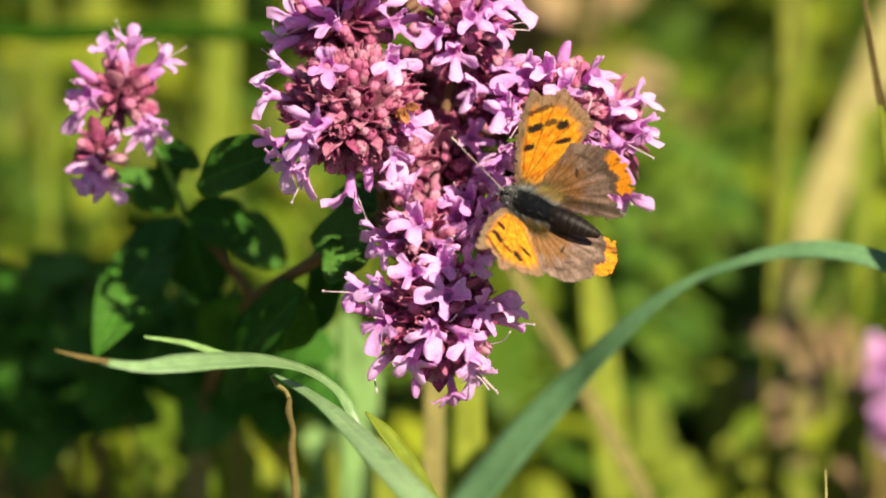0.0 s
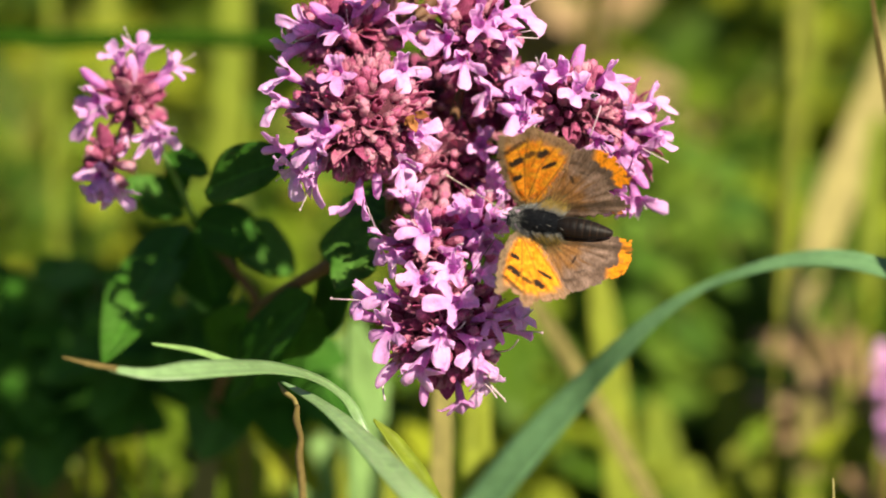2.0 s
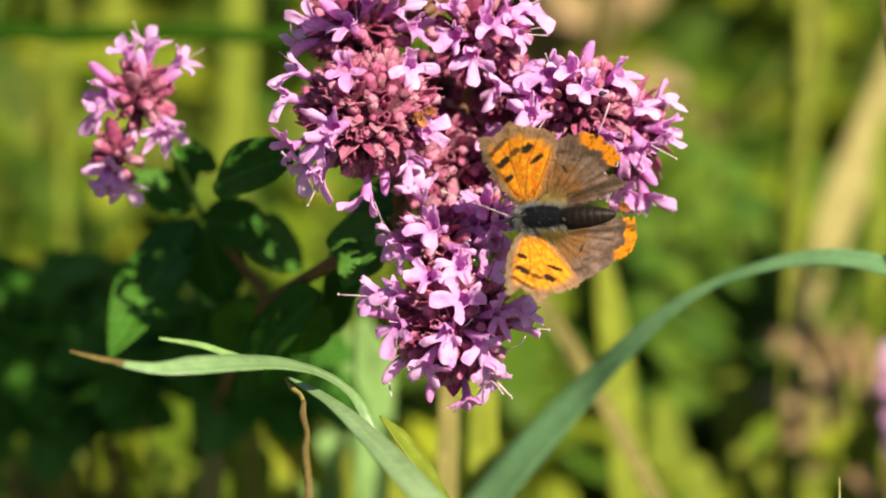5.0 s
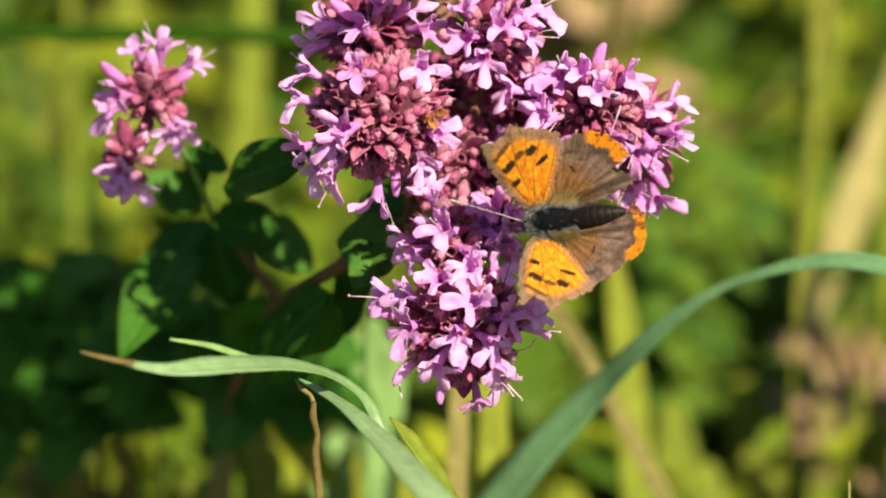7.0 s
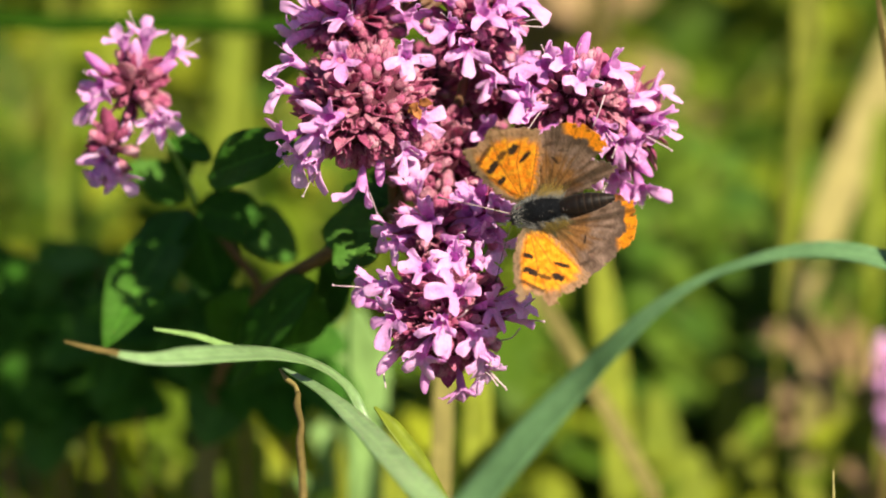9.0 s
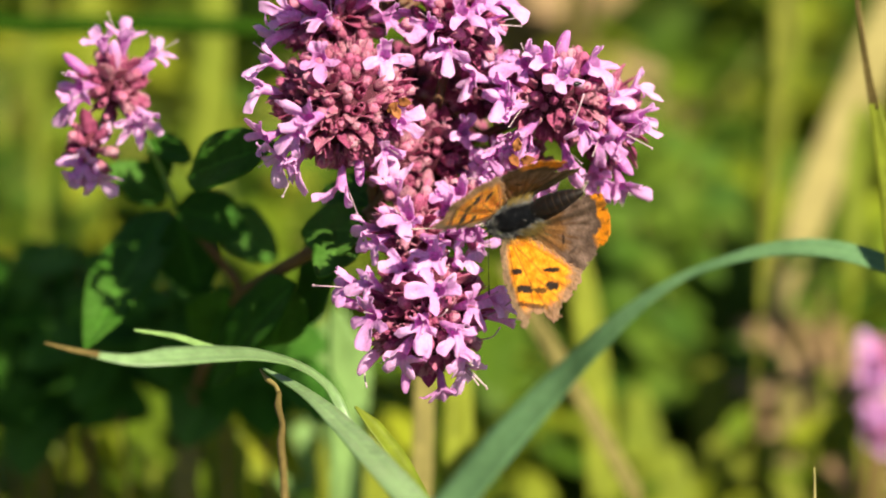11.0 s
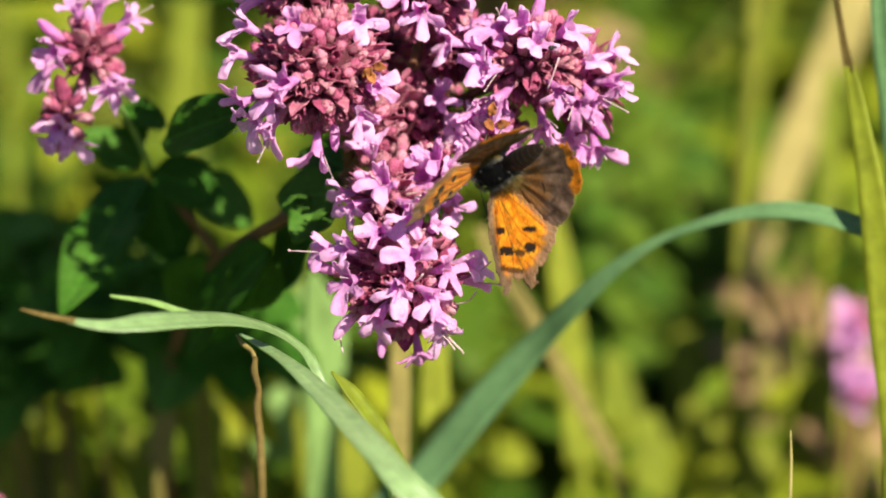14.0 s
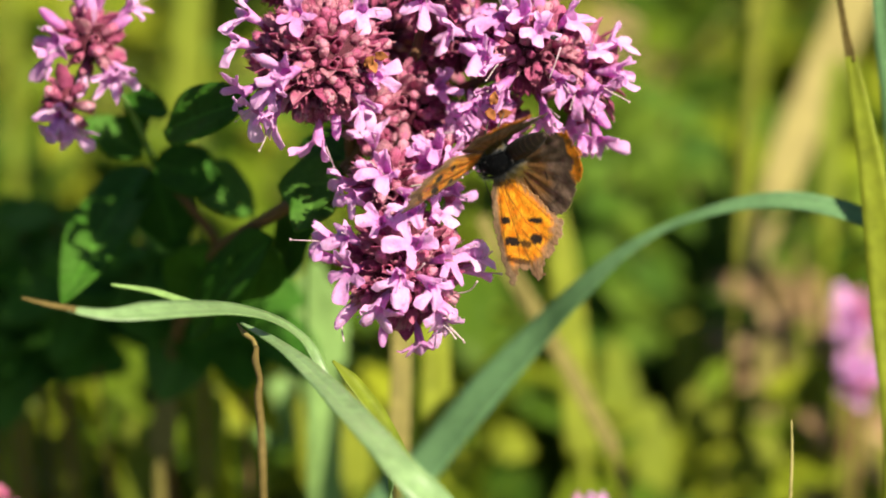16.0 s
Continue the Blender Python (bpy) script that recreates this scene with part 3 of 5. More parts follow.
DRY_BRACT = mesh_of(leaf_bm(Vector((0, 0, 2.1)), 1.3, Vector((0, 1, 0)), 0.4, 0.2, 0.12, 0.9, 0.14, 5), RUST, "dry_bract")
for a, b, z, turn in ((735, 205, 12, 20), (742, 195, 12, 80), (725, 215, 12, 140), (942, 290, 8, 30), (960, 300, 8, 100), (950, 282, 8, 170), (1088, 360, 4, 60)):
    put("dry_bract", DRY_BRACT, plant, Matrix.Translation(at(a, b, z)) @ rot_of(BED) @ pose(0, 0, 0, 50, 0, turn), "withered tan bract")
# unseen heads and branches above the view, added to shade the left leaves
for a, b, z in ((655, -115, -12), (775, -120, -12), (560, -95, -4), (870, -150, -8), (700, -230, -10), (800, -250, -8), (920, -240, -6), (600, -300, -10), (510, -240, -8), (650, -400, -8)):
    flower_head(plant, a, b, z, 95, 75, 30, [(a - 50, b - 30, 200, 60), (a + 40, b - 40, 300, 60), (a + 30, b - 5, 60, 40), (a - 40, b, 150, 40)], a)
    pts = [at(680, 80, -8), at((a + 680) / 2, -10, -12), at(a, b, z - 2)]
    part("branch", tube_bm(pts, [0.9, 0.8, 0.7], 7, 10), STEM_RED, plant, Matrix.Translation(pts[0]))
# styles that reach far out of the lower head
for pts in (((893, 577, 5), (926, 561, 7), (950, 541, 9)), ((884, 617, 6), (910, 611, 8), (924, 594, 10)), ((850, 664, 6), (871, 678, 8), (886, 697, 9)),
            ((688, 655, 4), (684, 680, 5), (688, 702, 6)), ((805, 578, 10), (820, 574, 12), (830, 563, 13)), ((1050, 236, 8), (1062, 205, 9), (1070, 180, 9)),
            ((813, 445, 9), (815, 428, 11), (826, 424, 12))):
    line = [at(*q) for q in pts]
    part("stamen", tube_bm(line, [0.11, 0.10, 0.13], 6, 10), FILAMENT, plant, Matrix.Translation(line[0]))
# unseen heads and branches, added above, beyond the view, to shade the leaves below
for a, b, z in ((700, -210, 80), (630, -230, 76), (700, -320, 84)):
    flower_head(plant, a, b, z, 95, 85, 36, [(a - 60, b - 30, 180, 60), (a + 50, b - 40, 300, 60), (a + 30, b + 50, 90, 60), (a - 40, b + 50, 120, 60), (a, b, 90, 20)], a)
    pts = [at(700, 40, -6), at((a + 700) / 2, -150, z * 0.45), at(a, b, z)]
    part("branch", tube_bm(pts, [0.9, 0.8, 0.7], 7, 10), STEM_RED, plant, Matrix.Translation(pts[0]))


# ---- oregano leaves ----
def leaf(parent, root, tip, width, face=(0.15, 0.5, 0.85), mat=None, fold=0.22, droop=0.12, seed=1, label=""):
    """A leaf from one sheet point to another, each with its height over the bed."""
    p, q = spot(*root), spot(*tip)
    f = Vector(face).normalized()
    return part("leaf", leaf_bm(q - p, width, f, fold, droop, 0.04, 0.85, 0.2, seed), mat or LEAF, parent,
                Matrix.Translation(bed(*p)) @ rot_of(BED), label)


leaf(plant, (690, 420, -12), (565, 425, -16), 9.0, (0.2, 0.3, 0.9), seed=3)
leaf(plant, (660, 425, -14), (600, 500, -10), 7.0, (-0.3, 0.3, 0.9), seed=4)
leaf(plant, (700, 380, -16), (610, 330, -24), 8.0, (0.1, 0.5, 0.8), seed=5)
leaf(plant, (560, 520, -24), (380, 690, -40), 13.0, (0.1, 0.6, 0.7), seed=6)
leaf(plant, (545, 520, -30), (520, 640, -36), 9.0, (0.1, 0.3, 0.7), seed=7)
leaf(plant, (655, 450, -22), (530, 590, -42), 11.0, (0.1, 0.4, 0.8), seed=8)
leaf(plant, (445, 530, -50), (400, 660, -62), 11.0, (0.1, 0.4, 0.8), seed=9)
leaf(plant, (440, 560, -54), (480, 690, -60), 10.0, (0.1, 0.3, 0.8), seed=10)

# unseen leaves by the raised heads, added only to cast shade
for k, (a, b, z) in enumerate(((690, -190, 66), (640, -210, 70), (670, -260, 66))):
    leaf(plant, (a, b, z), (a - 130 + 40 * k, b - 60 + 25 * k, z - 4), 11.0, (0.3, 0.5, 0.7), seed=90 + k)

SPRIG_ROOT = Vector((-0.040, 0.125, 0.0))
sprig = thing("oregano_sprig", SPRIG_ROOT, "leafy oregano sprig with one small lilac flower head", "flower")
sprig_low = SPRIG_ROOT - Vector((0, 0, 0.004))
part("stem", tube_bm([sprig_low, at(380, 780, -104), at(400, 660, -84), at(440, 580, -66), at(458, 525, -56), at(425, 475, -52), at(352, 385, -48)],
                     [0.9, 0.8, 0.8, 0.8, 0.8, 0.7, 0.55], 8, 28), STEM_RED, sprig, Matrix.Translation(sprig_low))
part("stem_tip", tube_bm([at(352, 385, -48), at(318, 310, -36), at(285, 255, -24), at(235, 200, -18), at(200, 285, -18)], [0.55, 0.45, 0.4, 0.4, 0.3], 8, 20),
     LEAF_PALE, sprig, Matrix.Translation(at(352, 385, -48)), "pale green tip of the stem")
flower_head(sprig, 240, 172, -16, 62, 74, 22, [
    (218, 96, 250, 60), (258, 92, 280, 62), (240, 112, 265, 45), (308, 112, 330, 66), (290, 135, 345, 55), (185, 170, 120, 45), (172, 192, 150, 60), (163, 132, 255, 70),
    (286, 220, 80, 45), (272, 232, 110, 50), (222, 250, 95, 40)], 21)
flower_head(sprig, 196, 278, -16, 36, 48, 9, [(178, 318, 110, 65), (186, 340, 95, 75), (160, 305, 165, 65), (205, 325, 70, 60), (182, 300, 120, 30)], 22)
for r, t, w, f in (((330, 372, -42), (230, 306, -40), 7.2, (0.1, 0.5, 0.8)), ((305, 275, -40), (382, 292, -42), 6.0, (0.1, 0.6, 0.7)),
                   ((335, 388, -60), (188, 596, -30), 10.6, (-0.15, 0.45, 0.9)), ((350, 385, -44), (480, 420, -44), 9.5, (0.1, 0.5, 0.8)),
                   ((370, 330, -22), (506, 264, -9), 10.0, (0.0, 0.45, 0.85)), ((420, 400, -48), (535, 470, -50), 9.0, (0.1, 0.5, 0.8)),
                   ((350, 400, -52), (400, 545, -52), 10.0, (0.1, 0.4, 0.9)), ((300, 265, -40), (345, 335, -44), 5.0, (0.2, 0.4, 0.8))):
    leaf(sprig, r, t, w, f, seed=int(r[0] + t[1]))


def leafy_shoot(tip, n, size, seed, down=0.13, mat=None, label="bushy oregano shoot with dark green oval leaves in shade"):
    """A bushy oregano shoot without flowers, in opposite pairs of leaves."""
    rnd = random.Random(seed)
    top = at(*tip)
    root = Vector((top.x + rnd.uniform(-.01, .01), top.y + rnd.uniform(0, .02), 0))
    sh = thing("oregano_shoot", root, label, "plant", "leafy oregano shoots")
    low = root - Vector((0, 0, 0.004))
    part("stem", tube_bm([low, (root + top) / 2 + Vector((0.004, 0, 0)), top], [0.7, 0.6, 0.35], 7, 12), STEM_RED, sh, Matrix.Translation(low))
    for i in range(n):
        f = i / n
        p = top.lerp(root, f * down)
        for s in (0, 1):
            ang = (i % 2) * 1.57 + s * math.pi + rnd.uniform(-.5, .5)
            ln = size * (0.7 + 0.5 * min(1, f * 2)) * rnd.uniform(0.8, 1.15)
            v = Vector((math.cos(ang) * ln, math.sin(ang) * ln * 0.6, rnd.uniform(-0.7, 0.2) * ln))
            part("leaf", leaf_bm(v, ln * 0.68, Vector((rnd.uniform(-.3, .3), rnd.uniform(-.9, -.2), 1)), 0.2, rnd.uniform(.05, .25), .04, .85, .2, i * 2 + s),
                 mat or LEAF, sh, Matrix.Translation(p))
    return sh


for i, (a, b, z) in enumerate(((120, 490, -112), (30, 520, -116), (230, 550, -104), (430, 545, -90), (330, 510, -92), (500, 560, -88), (-40, 480, -118), (170, 570, -112),
                               (60, 480, -114), (180, 480, -108), (90, 570, -116), (-10, 580, -118))):
    leafy_shoot((a, b, z), 6, 14, 40 + i, 0.10 if a < 200 else 0.06)


# ---- grass in front ----
def grass_plant(a, b, z, label, group="", lean=(0, 0)):
    """An Empty on the ground under a sheet point, which carries the blades of one plant."""
    return thing("grass_plant", ground_under(at(a, b, z), *lean), label, "grass", group)


def blade(owner, pts, widths, mat, face=(0.1, 0.35, 0.9), fold=0.25, twist=0.0, name="blade", label="", run=None, rooted=True):
    """A blade through sheet points. It rises from its owner's root, or runs on from the point run."""
    w = [at(*q) for q in pts]
    root = owner.matrix_basis.translation.copy()
    first = [root, (root.lerp(w[0], 0.55) if run is None else at(*run))]
    if rooted:
        w = first + w
        widths = [widths[0] * 0.8, widths[0]] + list(widths)
    return part(name, ribbon_bm(w, widths, bed_dir(*face), fold, 10 + 6 * len(w), 0.18, twist), mat, owner, Matrix.Translation(w[0]), label)


def stalk(owner, pts, radii, mat, name="stalk", label=""):
    w = [at(*q) for q in pts]
    root = owner.matrix_basis.translation.copy()
    w = [root, root.lerp(w[0], 0.6)] + w
    return part(name, tube_bm(w, [radii[0]] * 2 + list(radii), 7, 10 + 5 * len(w)), mat, owner, Matrix.Translation(w[0]), label)


g = grass_plant(640, 1200, -2, "grass with one long arching blue-green blade")
blade(g, [(840, 912, -72), (923, 808, -66), (1023, 698, -60), (1100, 617, -52), (1180, 546, -46), (1250, 502, -42), (1320, 475, -38), (1400, 455, -34), (1480, 451, -30), (1568, 467, -26), (1650, 496, -24)],
      [6.2, 6.2, 5.0, 3.8, 2.3, 1.5, 1.7, 2.4, 3.0, 3.1, 3.0], BLADE_BLUE, (-0.12, 0.45, 0.85), 0.16, run=(740, 1030, -76))
stalk(g, [(730, 1040, -77), (800, 962, -75)], [1.3, 0.6], BLADE_BLUE, "stem")
g = grass_plant(1010, 1150, 0, "grass with pale green bent blades and a dry tip")
blade(g, [(800, 940, 52), (748, 880, 46), (700, 828, 38), (650, 775, 28), (600, 728, 18), (555, 696, 9), (505, 668, 2)], [4.6, 4.6, 4.6, 4.0, 2.8, 1.9, 0.3], BLADE, (0.3, 0.5, 0.8), 0.16,
      run=(880, 1030, 50))
blade(g, [(765, 900, 12), (706, 832, 8), (660, 772, 4), (628, 712, 4), (600, 684, 6), (560, 662, 10), (500, 647, 18), (420, 645, 28), (340, 650, 34), (270, 655, 36), (200, 645, 38)],
      [1.4, 1.4, 1.4, 1.8, 2.2, 2.7, 3.3, 3.5, 3.4, 2.0, 1.0], BLADE, (0.1, 0.7, 0.7), 0.18, run=(770, 1010, 4))
blade(g, [(214, 647, 38), (160, 637, 38), (118, 626, 38)], [1.0, 0.8, 0.3], BROWN, (0.1, 0.7, 0.7), 0.2, name="dry_tip", label="dry brown tip", rooted=False)
blade(g, [(800, 925, 2), (745, 830, 4), (700, 770, 4), (668, 735, 4)], [2.8, 3.0, 2.4, 0.3], BLADE_LIME, (0.5, 0.4, 0.7), run=(870, 1020, -4))
blade(g, [(470, 645, 22), (410, 632, 24), (350, 613, 26), (276, 601, 28)], [0.3, 1.1, 0.9, 0.3], LEAF_PALE, (0, 0.6, 0.8), rooted=False)
g = grass_plant(545, 1300, 2, "withered brown grass stalk with a hooked tip")
stalk(g, [(543, 900, 36), (541, 850, 32), (536, 800, 26), (539, 770, 22), (531, 735, 17), (533, 712, 14)], [0.6, 0.55, 0.6, 0.42, 0.55, 0.36], BROWN)
hook = [at(*q) for q in ((533, 716, 14), (527, 700, 12.5), (512, 688, 11), (499, 670, 10))]
part("dry_tip", tube_bm(hook, [0.36, 0.34, 0.42, 0.10], 7, 12), BROWN, g, Matrix.Translation(hook[0]), "hooked dry brown tip")
g = grass_plant(1680, 1200, 0, "upright green grass with a dry brown tip and rusty spots")
blade(g, [(1675, 920, -22), (1650, 640, -22), (1628, 440, -21), (1603, 290, -21), (1584, 195, -21)], [5.0, 5.2, 4.2, 2.8, 1.7], BLADE_LIME, (-0.3, 0.1, 0.9), 0.2)
blade(g, [(1586, 205, -21), (1572, 136, -21), (1552, 6, -20), (1540, -80, -20)], [1.6, 1.1, 0.7, 0.2], BROWN, (-0.6, 0.1, 0.7), 0.3, name="dry_tip", label="dry brown tip", rooted=False)
blade(g, [(1700, 900, -34), (1695, 600, -34), (1668, 300, -32), (1640, 90, -32), (1650, -100, -32)], [4.5, 5.0, 4.5, 3.0, 1.5], BLADE_BLUE, (-0.5, 0.1, 0.8), 0.3)
g = grass_plant(1480, 1200, -2, "thin dry straw-coloured grass tip")
stalk(g, [(1480, 960, -2), (1482, 900, -2), (1481, 840, -2)], [0.25, 0.2, 0.1], STRAW)


# ---- plants behind ----
g = thing("plantain", ground_under(at(640, 1100, -62)), "pale broad-leaved plantain standing behind the flower", "plant")
blade(g, [(655, 880, -120), (650, 780, -118), (638, 690, -116), (632, 625, -114), (640, 560, -112)], [5.5, 7.5, 11.0, 11.5, 1.0], LEAF_PALE, (0, 0.2, 1), 0.1, name="leaf")
blade(g, [(622, 560, -70), (628, 440, -66), (634, 385, -64), (642, 335, -62)], [0.5, 0.9, 5.0, 1.0], LEAF_PALE, (0, 0.3, 1), name="leaf")
g = grass_plant(-300, 400, -190, "dark green stalk leaning across the meadow")
stalk(g, [(-60, 80, -150), (120, 66, -150), (330, 62, -150), (560, 70, -150), (800, 90, -150)], [1.8, 1.8, 1.7, 1.5, 0.8], STALK_DARK)
MEADOW_ROWS = (
    ("broad straw-coloured dry grass blade", [(1335, 1000, -235), (1362, 780, -235), (1385, 650, -235), (1415, 540, -235), (1450, 440, -235), (1492, 330, -235), (1547, 200, -235), (1605, 60, -235), (1660, -70, -235)], [1.6, 1.8, 3.0, 5.0, 7.4, 8.2, 8.4, 8.2, 7], STRAW),
    ("yellow-green grass stem with a broad sheath", [(1385, 560, -150), (1400, 330, -150), (1415, 170, -150), (1425, 40, -150), (1430, -120, -150)], [1.6, 1.8, 2.4, 5.4, 4], OLIVE),
    ("slanting straw-coloured grass blade", [(1170, 900, -105), (1080, 740, -105), (1020, 640, -105), (960, 540, -108), (930, 480, -110)], [2.8, 2.8, 2.8, 2.6, 2], STRAW_DULL),
    ("upright bright green grass blade", [(1110, 900, -150), (1092, 700, -150), (1075, 560, -150), (1058, 440, -150)], [6, 5.6, 5, 2.5], BLADE_LIME),
    ("broad yellow-green grass blade", [(400, 330, -210), (410, 180, -210), (420, -60, -210)], [6, 6.5, 6], BLADE_LIME),
    ("narrow green grass blade", [(110, 520, -240), (105, 250, -240), (95, -60, -240)], [2, 2.4, 2], BLADE_LIME),
    ("tall yellow-green grass blade", [(215, 300, -240), (205, 120, -240), (195, -60, -240)], [3.5, 4, 3.5], BLADE_LIME),
    ("upright dry straw-coloured grass blade", [(362, 900, -100), (378, 790, -98), (388, 700, -96), (398, 640, -95)], [4.6, 3.4, 3.2, 6.0], STRAW_DULL),
    ("tall yellow-green grass blade", [(1545, 500, -210), (1550, 330, -210), (1560, 200, -210)], [4, 4.5, 3], BLADE_LIME),
    ("broad olive green grass blade", [(1270, 900, -260), (1260, 700, -260), (1240, 560, -260)], [5, 6, 3], OLIVE),
    ("pale straw-coloured grass blade", [(785, 900, -70), (788, 780, -70), (790, 650, -70)], [3.4, 3.4, 3], STRAW_DULL),
    ("lime green grass blade", [(480, 950, -190), (475, 840, -190), (468, 720, -190)], [9, 10, 4], BLADE_LIME),
    ("lime green grass blade", [(560, 950, -220), (565, 860, -220), (575, 760, -220)], [10, 11, 4], BLADE_LIME),
    ("lime green grass blade", [(700, 960, -170), (695, 860, -170), (690, 780, -170)], [8, 9, 4], BLADE_LIME),
    ("lime green grass blade", [(290, 980, -200), (280, 890, -200), (275, 810, -200)], [9, 9, 4], BLADE_LIME),
    ("lime green grass blade", [(1330, 960, -230), (1310, 820, -230), (1290, 660, -230)], [9, 10, 4], BLADE_LIME),
    ("lime green grass blade", [(1480, 980, -260), (1470, 860, -260), (1440, 760, -260)], [9, 10, 4], BLADE_LIME),
    ("lime green grass blade", [(440, 960, -120), (440, 820, -125), (432, 745, -125)], [5, 8, 3], BLADE_LIME),
    ("lime green grass blade", [(640, 960, -140), (645, 820, -140), (652, 735, -140)], [5, 9, 3], BLADE_LIME),
    ("lime green grass blade", [(120, 960, -170), (112, 840, -170), (105, 755, -170)], [5, 8, 3], BLADE_LIME),
    ("lime green grass blade", [(1180, 980, -230), (1175, 830, -230), (1165, 700, -230)], [8, 10, 4], BLADE_LIME),
    ("lime green grass blade", [(1390, 980, -240), (1385, 880, -240), (1380, 790, -240)], [8, 9, 4], BLADE_LIME),
    ("lime green grass blade", [(1540, 1000, -230), (1530, 900, -230), (1520, 820, -230)], [8, 9, 4], BLADE_LIME),
    ("lime green grass blade", [(1240, 1000, -200), (1235, 900, -200), (1230, 810, -200)], [6, 8, 3], BLADE_LIME),
    ("lime green grass blade", [(1440, 1010, -200), (1436, 930, -200), (1430, 860, -200)], [6, 8, 3], BLADE_LIME),
    ("olive green grass blade", [(1600, 1010, -190), (1590, 900, -190), (1570, 780, -190)], [6, 8, 3], OLIVE),
    ("dull straw-coloured grass blade", [(1420, 1000, -205), (1430, 850, -205), (1440, 700, -205)], [4, 6, 3], STRAW_DULL),
    ("dull straw-coloured grass blade", [(1505, 1000, -215), (1500, 850, -215), (1490, 690, -215)], [4, 6, 3], STRAW_DULL),
    ("lime green grass blade", [(200, 1010, -170), (205, 920, -170), (212, 820, -170)], [5, 8, 3], BLADE_LIME),
    ("lime green grass blade", [(330, 1010, -165), (325, 920, -165), (318, 840, -165)], [5, 8, 3], BLADE_LIME),
    ("lime green grass blade", [(100, 1010, -165), (104, 930, -165), (112, 850, -165)], [5, 8, 3], BLADE_LIME),
    ("olive green grass blade", [(850, 900, -90), (850, 780, -90), (850, 600, -90)], [5, 5, 4], BLADE_LIME))
for label, pts, widths, mat in MEADOW_ROWS:
    a, b, z = pts[0]
    # the root lies where the blade's own line meets the ground
    p, q = at(*pts[0]), at(*pts[1])
    k = min(p.z / max(q.z - p.z, 0.002), 4.0)
    g = thing("grass_plant", Vector((p.x + (p.x - q.x) * k, p.y + (p.y - q.y) * k * 0.5, -0.004)), label, "grass", "grasses behind the oregano")
    root = g.matrix_basis.translation.copy()
    first = at(*pts[0])
    part("stem", tube_bm([root, root.lerp(first, 0.5), first, first.lerp(at(*pts[1]), 0.12)], [widths[0] * 0.30, widths[0] * 0.28, widths[0] * 0.24, 0.1], 7, 8), mat, g, Matrix.Translation(root))
    blade(g, pts, widths, mat, (0, 0.1, 1), 0.15, rooted=False)


def withered_plant(a, b, z, n, size, seed):
    """A stem with drooping dead leaves."""
    rnd = random.Random(seed)
    top = at(a, b, z)
    root = Vector((top.x + 0.01, top.y + 0.01, -0.004))
    pl = thing("withered_plant", root, "withered plant with curled tan leaves among the grass", "plant", "withered plants")
    part("stem", tube_bm([root, (root + top) / 2, top + Vector((0, 0, 0.01))], [1.2, 1.0, 0.6], 6, 8), BROWN, pl, Matrix.Translation(root))
    for i in range(n):
        p = top.lerp(root, rnd.uniform(0, 0.25))
        ang = i * 2.4 + rnd.uniform(-.4, .4)
        v = Vector((math.cos(ang), math.sin(ang) * 0.35, rnd.uniform(-0.9, 0.5))).normalized() * size * rnd.uniform(0.7, 1.2)
        part("leaf", leaf_bm(v, size * 0.6, Vector((0.4 + rnd.uniform(-.3, .3), -0.7, 0.8)), 0.2, 0.2, 0.12, 0.85, 0.3, seed + i), DEAD, pl, Matrix.Translation(p))


withered_plant(1495, 590, -225, 12, 18, 81)
withered_plant(1445, 640, -225, 12, 17, 82)
withered_plant(1500, 680, -220, 12, 18, 86)
withered_plant(1415, 720, -230, 11, 16, 83)
withered_plant(1480, 760, -225, 11, 17, 87)
withered_plant(1210, 620, -260, 9, 16, 88)
withered_plant(1612, 850, -190, 10, 16, 89)
withered_plant(1370, 830, -235, 8, 15, 90)
withered_plant(1070, 10, -380, 9, 40, 84)


def far_flower(a, b, z, seed):
    top = at(a, b, z)
    root = Vector((top.x, top.y + 0.01, 0))
    pl = thing("oregano_sprig", root, "oregano flower head growing farther back", "flower", "oregano farther back")
    low = root - Vector((0, 0, 0.004))
    part("stem", tube_bm([low, (root + top) / 2, top], [1.2, 1.0, 0.8], 7, 8), STEM_RED, pl, Matrix.Translation(low))
    rnd = random.Random(seed)
    k = 1 / (1 - z / REACH)
    fl = [(a + rnd.uniform(-30, 30) * k, b + rnd.uniform(-34, 34) * k, rnd.randrange(0, 36) * 10, 50) for _ in range(5)]
    flower_head(pl, a, b, z, 27, 32, 12, fl, seed)


far_flower(1590, 652, -170, 61)
far_flower(1604, 764, -165, 63)
far_flower(70, 1000, -40, 64)
far_flower(1105, 1025, -60, 65)


HERB_LEAF = tissue("herb_leaf", [(0.0, (0.05, 0.11, 0.008)), (0.5, (0.145, 0.21, 0.012)), (0.9, (0.31, 0.34, 0.02))], scale=40, glow=0.35, rough=0.5,
                   spread=0.8, back=(1.3, 1.3, 0.5))
HERB_MESHES = [mesh_of(leaf_bm(Vector((0, 18, 0)), w, Vector((0, 0, 1)), 0.2, d, 0.06, 0.85, 0.2, k), HERB_LEAF, "leaf")
               for k, (w, d) in enumerate(((9, 0.15), (12, 0.25), (7, 0.1), (14, 0.3)))]


